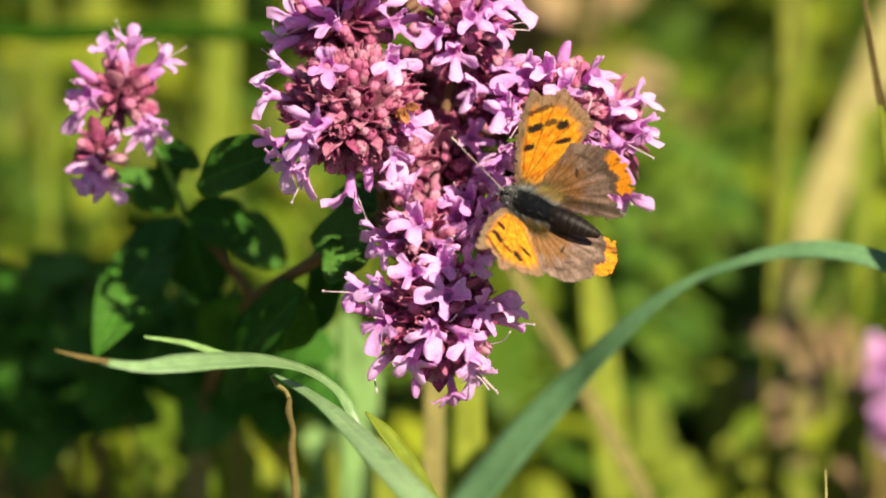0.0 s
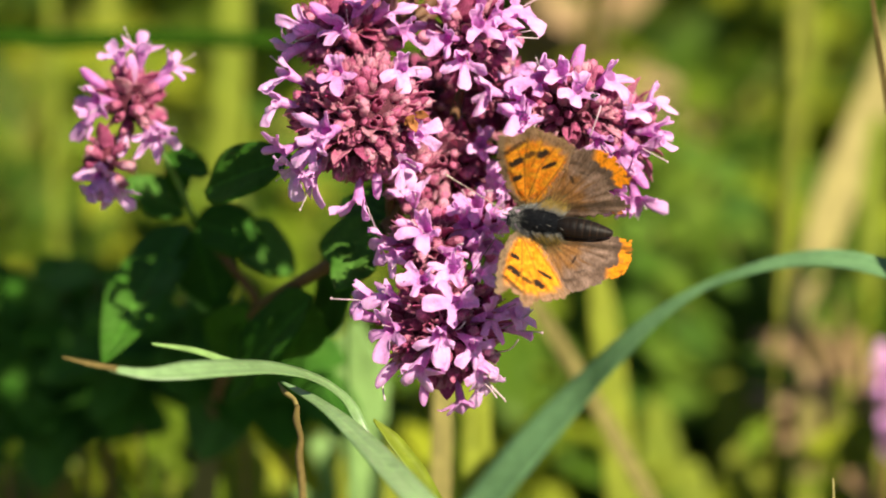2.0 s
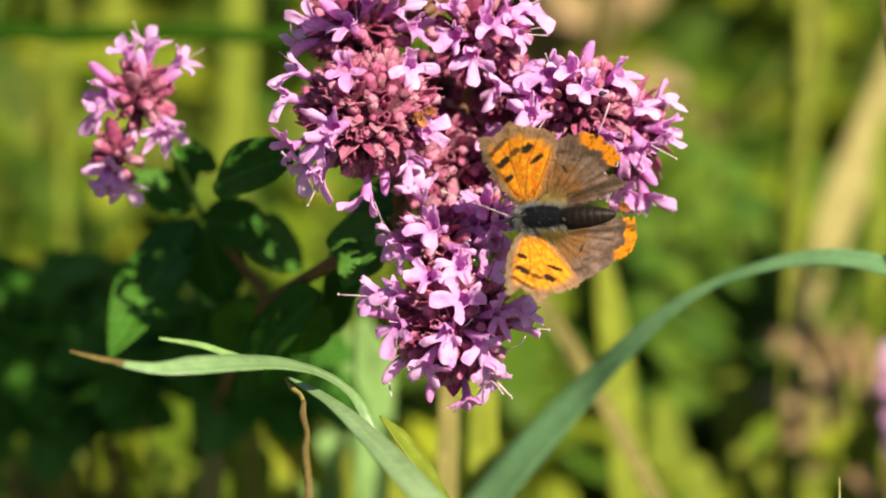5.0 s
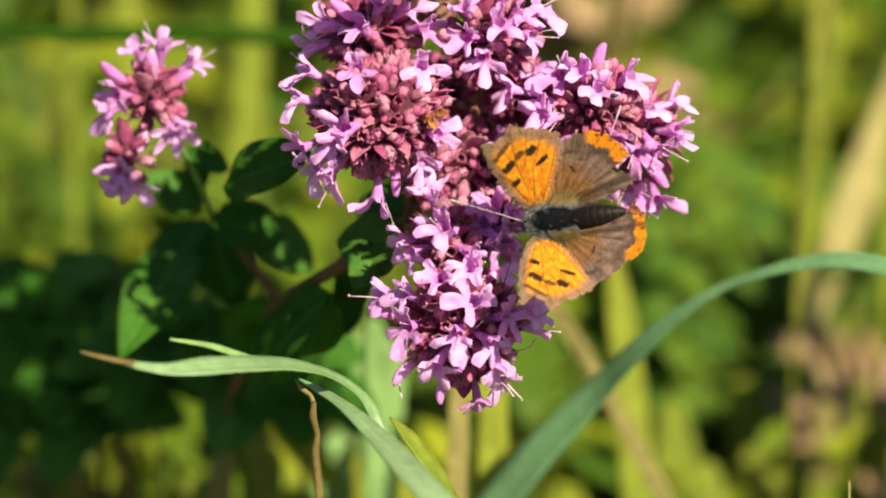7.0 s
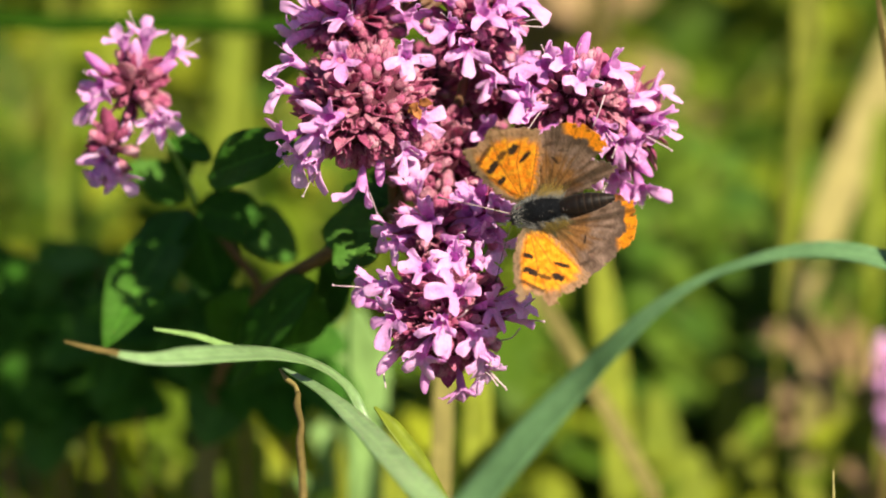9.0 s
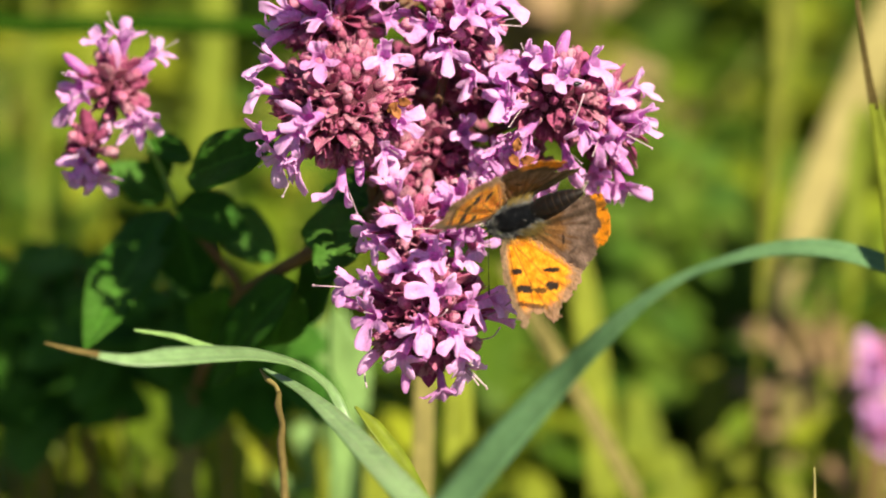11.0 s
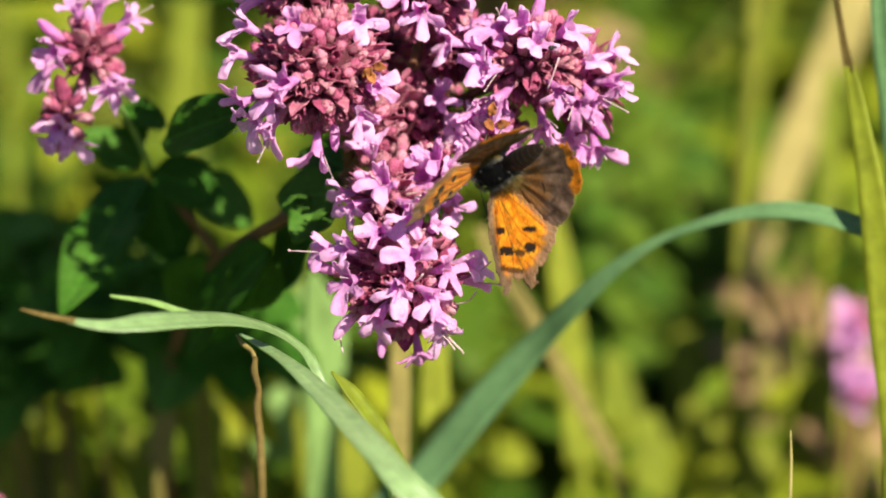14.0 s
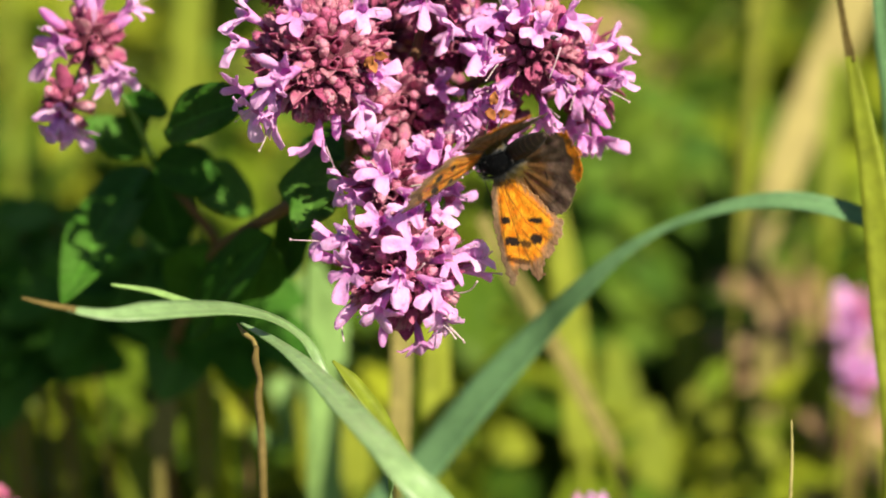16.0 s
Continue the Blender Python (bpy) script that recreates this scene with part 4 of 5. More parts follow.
def meadow_herb(a, b, z, n, size, seed):
    """A leafy herb on one stem, its top at a sheet point."""
    rnd = random.Random(seed)
    top = at(a, b, z)
    root = Vector((top.x + rnd.uniform(-.015, .015), top.y + rnd.uniform(0, .02), -0.004))
    pl = thing("meadow_herb", root, "leafy green meadow herb growing behind the oregano", "plant", "herbs behind the oregano")
    part("stem", tube_bm([root, (root + top) / 2, top], [1.1, 0.9, 0.5], 6, 8), BLADE_LIME, pl, Matrix.Translation(root))
    k = rnd.randrange(4)
    for i in range(n):
        f = i / n
        p = top.lerp(root, f * 0.35)
        sc = size * (0.6 + 0.6 * f) * rnd.uniform(0.8, 1.2)
        put("leaf", HERB_MESHES[k], pl, Matrix.Translation(p) @ pose(0, 0, 0, rnd.uniform(-35, 25), rnd.uniform(-25, 25), i * 137 + rnd.uniform(-20, 20)) @ Matrix.Scale(sc, 4))


def herb_bed():
    rnd = random.Random(31)
    for i in range(46):
        z = rnd.uniform(-330, -150)
        a = rnd.uniform(-150, 1750)
        b = rnd.uniform(120, 1000)
        n, size = rnd.randrange(7, 12), rnd.uniform(0.7, 1.5)
        # a gap in the growth, where only the low turf shows
        if not (1120 < a < 1400 and 180 < b < 620):
            meadow_herb(a, b, z, n, size, 300 + i)


for k, (a, b, z) in enumerate(((490, 790, -210), (700, 840, -190), (610, 800, -240), (250, 850, -210), (1400, 830, -260),
                               (430, 800, -170), (580, 830, -200), (760, 860, -200), (1180, 830, -220),
                               (1320, 900, -230), (1560, 880, -230), (330, 840, -180), (1480, 800, -200), (1410, 860, -200), (1550, 870, -195), (1330, 800, -210))):
    meadow_herb(a, b, z, 10, 1.3, 400 + k)
herb_bed()
for k, (a, b, z) in enumerate(((1100, 500, -330), (1180, 640, -320), (1260, 540, -335), (1330, 480, -330), (1290, 700, -310), (1400, 520, -330), (1210, 780, -300),
                               (1380, 740, -300), (1560, 560, -320), (1540, 700, -290), (1130, 330, -345), (1230, 200, -350), (1330, 280, -345), (1060, 780, -290),
                               (60, 915, -175), (170, 940, -180), (320, 930, -180), (240, 985, -170), (1565, 930, -215), (1450, 965, -215), (1625, 890, -220))):
    meadow_herb(a, b, z, 11, 1.5, 460 + k)


def dock(root, tips, size):
    """A low dock with a few broad light green leaves that stand up to the sun."""
    low = ground_under(at(*root))
    pl = thing("dock", low, "low dock with broad light green leaves in the sun", "plant", "docks between the grasses")
    for k, (a, b, z) in enumerate(tips):
        tip = at(a, b, z)
        foot = low.lerp(tip, 0.12)
        part("stalk", tube_bm([low, low.lerp(tip, 0.4) + Vector((0, 0.004, 0)), tip], [0.9, 0.8, 0.6], 6, 8), BLADE_LIME, pl, Matrix.Translation(low))
        part("leaf", leaf_bm(BED.to_3x3() @ Vector((size * 0.15 * (-1) ** k, size, 0)), size * 0.62, bed_dir(0.2, 0.25, 0.95), 0.12, 0.05, 0.06, 0.85, 0.25, 500 + k), HERB_LEAF if size > 14 else BLADE_LIME if k % 2 else LEAF_PALE, pl,
             Matrix.Translation(tip))


dock((110, 1000, -175), ((112, 850, -175), (240, 950, -172)), 12)
dock((1480, 1100, -225), ((1350, 905, -232), (1500, 960, -220), (1620, 925, -236)), 16)
dock((430, 1000, -150), ((560, 900, -150), (452, 848, -150)), 14)
for i, (a, b, z) in enumerate(((1190, 560, -240), (1260, 300, -250), (1310, 560, -255), (1200, 250, -265), (1300, 420, -250), (1150, 700, -235), (1240, 640, -245), (1170, 400, -250))):
    leafy_shoot((a, b, z), 6, 15, 140 + i, 0.16, LEAF_OLIVE, "bushy shoot with olive green oval leaves farther back")


# ---- butterfly ----
def inside(poly, x, y):
    hit = False
    for (x1, y1), (x2, y2) in zip(poly, poly[1:] + poly[:1]):
        if (y1 > y) != (y2 > y) and x < (x2 - x1) * (y - y1) / (y2 - y1) + x1:
            hit = not hit
    return hit


def edge_gap(line, x, y):
    best = 99.0
    for (x1, y1), (x2, y2) in zip(line, line[1:]):
        dx, dy = x2 - x1, y2 - y1
        t = max(0.0, min(1.0, ((x - x1) * dx + (y - y1) * dy) / (dx * dx + dy * dy)))
        best = min(best, math.hypot(x - x1 - dx * t, y - y1 - dy * t))
    return best


def smooth(a, b, x):
    t = max(0.0, min(1.0, (x - a) / (b - a)))
    return t * t * (3 - 2 * t)


def blend(c, d, f):
    return tuple(a + (b - a) * f for a, b in zip(c, d))


FORE_LEAD = [(1.3, 0), (2.5, 3.5), (3.2, 8), (3.3, 12), (2.7, 15.5)]
FORE_OUTER = [(2.7, 15.5), (1.0, 15.0), (-0.6, 15.4), (-1.9, 16.4), (-4.4, 14.2), (-6.6, 12.3), (-7.4, 10.9)]
FORE_INNER = [(-7.4, 10.9), (-6.4, 8.6), (-4.6, 5.4), (-2.6, 2.4), (-1.2, 0)]
# the other forewing is torn into two narrow points
FORE_OUTER_TORN = [(2.9, 16.1), (2.1, 15.7), (1.1, 14.1), (-0.4, 14.7), (-1.3, 16.6), (-2.3, 16.5), (-2.9, 14.5), (-4.6, 13.6), (-6.6, 11.9), (-7.5, 10.0)]
HIND_OUTER = [(-3.2, 10.6), (-5.3, 11.1), (-7.0, 11.1), (-9.2, 9.8), (-10.5, 8.3), (-11.1, 6.9)]
HIND_REST = [(-11.1, 6.9), (-9.2, 5.6), (-7.9, 4.9), (-10.6, 4.3), (-11.5, 3.4), (-10.6, 2.6), (-7, 0.9), (-4, -0.2), (-1, -0.6), (0.8, 0), (1.6, 4), (1.1, 7.4), (-0.6, 9.6), (-3.2, 10.6)]
HIND_OUTER_LOW = [(-2.2, 10.3), (-4.4, 10.4), (-6.4, 9.8), (-8.4, 9.0), (-9.6, 8.9), (-11.0, 7.9), (-11.8, 5.8), (-12.2, 3.0)]
HIND_REST_LOW = [(-12.2, 3.0), (-11.0, 1.9), (-7.5, 0.5), (-4, -0.4), (-1, -0.6), (0.8, 0), (1.5, 4), (0.8, 8.2), (-2.2, 10.3)]
ORANGE, BROWN_W, TAN_W, SPOT_W = (0.86, 0.255, 0.008), (0.110, 0.064, 0.040), (0.32, 0.200, 0.128), (0.028, 0.016, 0.011)
# place, half length, half breadth and strength of the dark bars of the forewing
FORE_SPOTS = [(1.12, 7.0, 0.84, 0.50, 1.0), (0.86, 10.1, 1.15, 0.64, 1.0), (-1.1, 11.15, 0.95, 0.46, 0.85), (-2.9, 11.0, 0.92, 0.74, 1.0),
              (-3.5, 8.5, 1.2, 0.42, 1.0), (0.5, 13.1, 1.6, 0.42, 0.8), (2.0, 12.2, 0.42, 0.46, 0.8), (2.4, 9.0, 0.3, 0.7, 0.35)]
FORE_VEINS = [((0.5, 1.6), (-0.15, 9.4)), ((0.5, 1.6), (-2.1, 8.4)), ((-0.15, 9.4), (1.0, 15.0)), ((-0.15, 9.4), (-1.5, 15.6)), ((-1.1, 9.0), (-3.6, 14.4)), ((-2.1, 8.4), (-5.4, 12.8)),
              ((0.9, 1.6), (2.3, 12.0)), ((-0.6, 1.4), (-6.0, 9.4))]


def fore_colour(x, y):
    nz = noise.noise(Vector((x * 0.9, y * 0.9, 2.0)))
    fine = noise.noise(Vector((x * 3.2, y * 1.1, 4.0)))
    c = blend(ORANGE, (0.92, 0.40, 0.022), smooth(0, 1, 0.5 + nz + 0.3 * fine))
    gap = edge_gap(FORE_OUTER, x, y) + 0.45 * nz + 0.4 * fine
    pale = blend(TAN_W, BROWN_W, smooth(-0.5, 0.6, fine + nz - 0.42))
    c = blend(c, pale, 0.92 * (1 - smooth(1.1, 2.5, gap)))
    lead = edge_gap(FORE_LEAD, x, y) + 0.25 * fine
    c = blend(c, blend(pale, (0.26, 0.17, 0.09), 0.5), 1 - smooth(0.65, 1.35, lead))
    c = blend(c, pale, (1 - smooth(0.1, 1.0, edge_gap(FORE_INNER, x, y) + 0.5 * fine)) * 0.85)
    c = blend(c, (0.15, 0.115, 0.06), 1 - smooth(1.2, 3.0, math.hypot(x, y) + nz + fine))
    for (x1, y1), (x2, y2) in FORE_VEINS:
        c = blend(c, (0.15, 0.06, 0.015), 0.65 * (1 - smooth(0.02, 0.16, edge_gap([(x1, y1), (x2, y2)], x, y))))
    for sx, sy, a, b, k in FORE_SPOTS:
        dx, dy = x - sx, y - sy
        u, v = dx * 0.90 - dy * 0.43, dx * 0.43 + dy * 0.90
        g = ((abs(u) / a) ** 2.6 + (abs(v) / b) ** 2.6) ** (1 / 2.6) + 0.40 * noise.noise(Vector((x * 2.6, y * 2.6, 7)))
        c = blend(c, SPOT_W, k * (1 - smooth(0.75, 1.2, g)))
    # scales rubbed off in short strokes
    rub = noise.noise(Vector((x * 5.0 + y * 1.2, y * 0.9, 11.0)))
    return blend(c, (0.30, 0.21, 0.12), 0.45 * smooth(0.32, 0.6, rub) * (1 - smooth(1.5, 5.0, gap)))


def hind_colour(x, y, outer=HIND_OUTER, start=5.0, deep=2.1, bar=(-2.95, 5.8)):
    nz = noise.noise(Vector((x * 0.8, y * 0.8, 5.0)))
    r, ang = math.hypot(x, y), math.atan2(y, -x)
    streak = noise.noise(Vector((ang * 16, r * 0.35, 3.0))) + 0.6 * noise.noise(Vector((ang * 42, r * 0.6, 8.0)))
    c = blend(BROWN_W, (0.33, 0.215, 0.165), max(0.0, min(1.0, 0.38 + 0.40 * nz + 0.50 * streak + 0.07 * (r - 6))))
    c = blend(c, (0.34, 0.14, 0.02), 0.6 * (1 - smooth(2.2, 5.8, math.hypot(x + 1.2, y - 3) + nz + 1.4 * streak)) * smooth(0.3, 2.0, y))
    gap = edge_gap(outer, x, y)
    saw = 0.30 * math.sin(ang * 26) + 0.6 * noise.noise(Vector((x * 2, y * 2, 1)))
    edge = gap + saw * 0.8 + 0.4 * nz
    along = smooth(start, start + 1.4, -x + 0.3 * nz)
    c = blend(c, (0.050, 0.030, 0.020), 0.60 * (1 - smooth(deep + 0.4, deep + 1.8, edge)) * smooth(start - 2, start + 1.0, -x))
    c = blend(c, (0.88, 0.30, 0.010), (1 - smooth(deep - 0.35, deep, edge)) * along)
    for sx, sy in ((-7.2, 10.5), (-9.0, 9.5), (-10.3, 7.9), (-11.2, 6.4), (-11.6, 4.6)):
        c = blend(c, SPOT_W, 0.75 * (1 - smooth(0.22, 0.5, math.hypot(x - sx, (y - sy) * 1.4) + 0.3 * streak)))
    dx, dy = x - bar[0], y - bar[1]
    c = blend(c, SPOT_W, 0.85 * (1 - smooth(0.6, 1.1, math.hypot((dx * 0.5 + dy * 0.86) / 0.85, (dx * 0.86 - dy * 0.5) / 0.26) + 0.4 * nz)))
    for rad, lo, hi in ((8.6, 6.6, 7.2), (8.9, 7.9, 8.4)):
        c = blend(c, SPOT_W, 0.6 * (1 - smooth(0.14, 0.42, abs(r - rad - 0.3 * math.sin(6 * y)))) * smooth(lo, lo + 0.4, y) * (1 - smooth(hi, hi + 0.4, y)))
    for va in (0.24, 0.40, 0.55, 0.74, 0.93, 1.12, 1.30, 1.5):
        v = abs(ang - va) * r
        c = blend(c, (0.045, 0.027, 0.016), 0.42 * (1 - smooth(0.02, 0.15, v)) * smooth(1.0, 2.5, r))
    c = blend(c, (0.045, 0.028, 0.015), 0.7 * (1 - smooth(0.15, 0.7, abs(y - 0.26 * -x - 0.9))) * smooth(1.0, 3.0, -x))
    return blend(c, (0.11, 0.105, 0.055), 1 - smooth(1.2, 3.6, r + nz + 2.0 * streak))


def wing_mesh(name, side, outline, colour, tears, seed, bend, dip=0.0):
    """A worn wing: x forward, y outward (times side), coloured scale by scale."""
    step = 0.14
    xs = [p[0] for p in outline]
    ys = [p[1] for p in outline]
    nx, ny = int((max(xs) - min(xs)) / step) + 2, int((max(ys) - min(ys)) / step) + 2
    index, verts, cols, faces = {}, [], [], []

    def vert(i, j):
        if (i, j) not in index:
            x, y = min(xs) + i * step, min(ys) + j * step
            index[i, j] = len(verts)
            r = math.hypot(x, y)
            z = bend * r * r * 0.01 + 0.08 * math.sin(math.atan2(y, -x + 0.01) * 19) * min(1, r / 6) + 0.12 * noise.noise(Vector((x * 0.5, y * 0.5, seed)))
            if dip:
                z -= dip * max(0.0, 2.6 - y) ** 1.5 * smooth(0.5, 4.0, -x)
            verts.append((x * MM, y * side * MM, z * MM))
            cols.append(colour(x, y))
        return index[i, j]

    for i in range(nx):
        for j in range(ny):
            x, y = min(xs) + (i + 0.5) * step, min(ys) + (j + 0.5) * step
            jx = x + 0.5 * noise.noise(Vector((x * 1.6, y * 1.6, seed + 9))) + 0.25 * noise.noise(Vector((x * 5, y * 5, seed)))
            jy = y + 0.5 * noise.noise(Vector((x * 1.6, y * 1.6, seed + 19))) + 0.25 * noise.noise(Vector((x * 5, y * 5, seed + 3)))
            if inside(outline, jx, jy) and all(math.hypot(jx - a, jy - b) > r for a, b, r in tears):
                q = [vert(i, j), vert(i + 1, j), vert(i + 1, j + 1), vert(i, j + 1)]
                faces.append(q if side > 0 else q[::-1])
    n = len(verts)
    under = [(x, y, z - 0.06 * MM) for x, y, z in verts]
    edges = {}
    for q in faces:
        for a, b in zip(q, q[1:] + q[:1]):
            edges[a, b] = 1
    rim = [(b, a, a + n, b + n) for a, b in edges if (b, a) not in edges]
    me = bpy.data.meshes.new(name)
    me.from_pydata(verts + under, [], faces + [[k + n for k in q[::-1]] for q in faces] + rim)
    at_ = me.color_attributes.new("scales", "FLOAT_COLOR", "POINT")
    for k, c in enumerate(cols):
        at_.data[k].color = (*c, 1)
        at_.data[k + n].color = (*blend(c, (0.42, 0.30, 0.16), 0.55), 1)
    me.materials.append(WING)
    me.polygons.foreach_set("use_smooth", [True] * len(me.polygons))
    return me


FORE = FORE_LEAD + FORE_OUTER[1:] + FORE_INNER[1:]
FORE_TORN = FORE_LEAD[:-1] + FORE_OUTER_TORN + FORE_INNER[1:]
HIND = HIND_OUTER + HIND_REST[1:-1]
HIND_LOW = HIND_OUTER_LOW + HIND_REST_LOW[1:-1]
fly = thing("butterfly", bed(12.7, 3.4, 14), "worn butterfly with orange black-spotted forewings and brown hindwings on oregano", "butterfly")
fly.matrix_basis = Matrix()


def body_bm(stations, sides=14):
    """A body turned about its long axis: stations of x, half width, half height, rise."""
    bm = bmesh.new()
    rings = []
    for x, ry, rz, h in stations:
        rings.append([bm.verts.new((x, ry * math.cos(k * math.tau / sides), h + rz * math.sin(k * math.tau / sides))) for k in range(sides)])
    for a, b in zip(rings, rings[1:]):
        for k in range(sides):
            bm.faces.new((a[k], b[k], b[(k + 1) % sides], a[(k + 1) % sides]))
    bm.faces.new(rings[0])
    bm.faces.new(rings[-1][::-1])
    return bm


part("thorax", body_bm([(3.2, 0.6, 0.5, 0.1), (2.8, 1.2, 1.1, 0.25), (1.8, 1.7, 1.65, 0.4), (0.3, 1.9, 1.95, 0.5), (-1.5, 1.8, 1.85, 0.5), (-2.8, 1.3, 1.4, 0.4), (-3.3, 0.8, 0.9, 0.3)]),
     FUR_DARK, fly, Matrix(), "furry black thorax")


def abdomen_mesh():
    """Ringed abdomen, dark brown with a pale line at the end of each ring."""
    rings, cols = [], []
    for i in range(57):
        f = i / 56
        ring = (f * 8) % 1
        r = 1.58 * math.sin(math.pi * (0.17 + 0.79 * f)) ** 0.6 * (1 - 0.18 * f) * (1 + 0.03 * math.sin(math.pi * ring))
        rings.append((-2.4 - 8.2 * f, r * 0.98, r, 0.45 + 0.9 * f - 0.5 * f * f))
        pale = 0.75 * (1 - smooth(0.0, 0.16, min(ring, 1 - ring))) * smooth(0.25, 0.5, f)
        cols.append(blend((0.008, 0.005, 0.0045), (0.10, 0.060, 0.038), 0.42 * pale + 0.10 * smooth(0.5, 1.0, f)))
    bm = body_bm(rings)
    me = mesh_of(bm, WING, "abdomen")
    at_ = me.color_attributes.new("scales", "FLOAT_COLOR", "POINT")
    for k, v in enumerate(me.vertices):
        f = min(1.0, max(0.0, (-2.4 * MM - v.co.x) / (8.2 * MM)))
        at_.data[k].color = (*cols[round(f * 56)], 1)
    return me


put("abdomen", abdomen_mesh(), fly, Matrix(), "dark brown abdomen with paler rings")
head = part("head", ball_bm(0.85, 0.95, 0.85, 14, 10), FUR_DARK, fly, pose(3.65 * MM, 0, -0.1 * MM))
for s in (-1, 1):
    part("eye", ball_bm(0.6, 0.42, 0.66, 12, 8), EYE_DARK, head, pose(3.85 * MM, s * 0.78 * MM, 0.05 * MM))
    tip = Vector((13.6, -4.2, 3.4)) if s < 0 else Vector((7.8, 8.6, 0.8))
    root = Vector((4.1, s * 0.4, 0.55))
    part("antenna", tube_bm([root * MM, (root.lerp(tip, 0.5) + Vector((0, 0, 0.5))) * MM, root.lerp(tip, 0.86) * MM, tip * MM], [0.06, 0.05, 0.065, 0.17], 6, 14),
         ANTENNA if s < 0 else LIMB, head, Matrix.Translation(root * MM), "thin pale antenna with a club" if s < 0 else "thin dark antenna")
    part("palp", tube_bm([Vector((4.3, s * 0.3, -0.3)) * MM, Vector((5.2, s * 0.4, 0.1)) * MM], [0.2, 0.09], 6, 4), HAIR, head, Matrix.Translation(Vector((4.3, s * 0.3, -0.3)) * MM))
    for x, reach in ((2.0, (4.2, 3.4, -3.8)), (0.6, (1.0, 4.2, -4.2)), (-0.8, (-2.4, 4.0, -4.2))):
        a, c = Vector((x, s * 0.8, -1.0)), Vector((reach[0], s * reach[1], reach[2]))
        k = a.lerp(c, 0.45) + Vector((0, s * 0.8, 1.0))
        part("leg", tube_bm([a * MM, k * MM, c * MM], [0.2, 0.15, 0.08], 6, 8), LIMB, fly, Matrix.Translation(a * MM))


def fur():
    rnd = random.Random(8)
    for mat, count, label in ((HAIR_DARK, 1500, "short black hair of the thorax"), (HAIR, 1300, "grey white hair along the sides"), (HAIR_GOLD, 650, "olive and gold hair at the wing roots")):
        bm = bmesh.new()
        for i in range(count):
            x = rnd.uniform(-3.3, 4.2)
            thick = 0.022
            if mat is HAIR:
                ang = rnd.choice((rnd.uniform(-0.3, 0.75), rnd.uniform(math.pi - 0.75, math.pi + 0.3))) if x < 2.6 and i % 30 else rnd.uniform(-0.3, math.pi + 0.3)
                ln = rnd.uniform(0.6, 1.8)
            elif mat is HAIR_DARK:
                ang, ln = rnd.uniform(0.2, math.pi - 0.2), rnd.uniform(0.4, 1.0)
            else:
                x = rnd.uniform(-3.0, 0.4)
                ang = rnd.choice((rnd.uniform(0.1, 0.6), rnd.uniform(math.pi - 0.6, math.pi - 0.1)))
                ln = rnd.uniform(1.2, 3.0)
            r = 1.98 * math.sqrt(max(0.1, 1 - (x / 4.5) ** 2))
            p = Vector((x, r * math.cos(ang), r * math.sin(ang) + 0.42))
            out = Vector((-0.8 + rnd.uniform(-.4, .5), math.cos(ang) + rnd.uniform(-.4, .4), math.sin(ang) * 0.8 + rnd.uniform(-.3, .3))).normalized()
            s = out.orthogonal().normalized() * thick
            t = out.cross(s)
            a = [bm.verts.new(p + s), bm.verts.new(p - s * 0.5 + t), bm.verts.new(p - s * 0.5 - t)]
            e = bm.verts.new(p + out * ln)
            for u, v in ((0, 1), (1, 2), (2, 0)):
                bm.faces.new((a[u], a[v], e))
        tagged(part("fur", bm, mat, fly, Matrix(), label), kind="stuff")


fur()
WINGS = {}
for key, nm, side, outline, colour, hinge, tears, seed, bend in (
        ("RF", "forewing", -1, FORE, fore_colour, (1.4, -1.6, 0.2), [(0.7, 16.0, 0.5), (-5.9, 13.9, 0.6)], 3.0, -0.6),
        ("LF", "forewing", 1, FORE_TORN, fore_colour, (1.4, 1.6, 0.2), [(-6.0, 13.2, 0.4)], 13.0, -0.6),
        ("RH", "hindwing", -1, HIND, hind_colour, (-0.9, -1.5, -0.2), [(-11.0, 8.2, 0.5), (-9.9, 9.5, 0.4)], 23.0, 0.5),
        ("LH", "hindwing", 1, HIND_LOW, lambda x, y: hind_colour(x, y, HIND_OUTER_LOW, 7.6, 1.8, (-4.0, 4.8)), (-0.9, 1.5, -0.2), [(-8.8, 9.7, 0.6)], 33.0, 0.5)):
    w = put(nm, wing_mesh(nm, side, outline, colour, tears, seed, bend, {"LH": 0.06, "RH": 0.10}.get(key, 0.0)), fly, Matrix.Translation(Vector(hinge) * MM),
            "worn orange forewing with black spots and a ragged edge" if nm == "forewing" else "brown hindwing with an orange margin")
    WINGS[key] = (w, hinge)


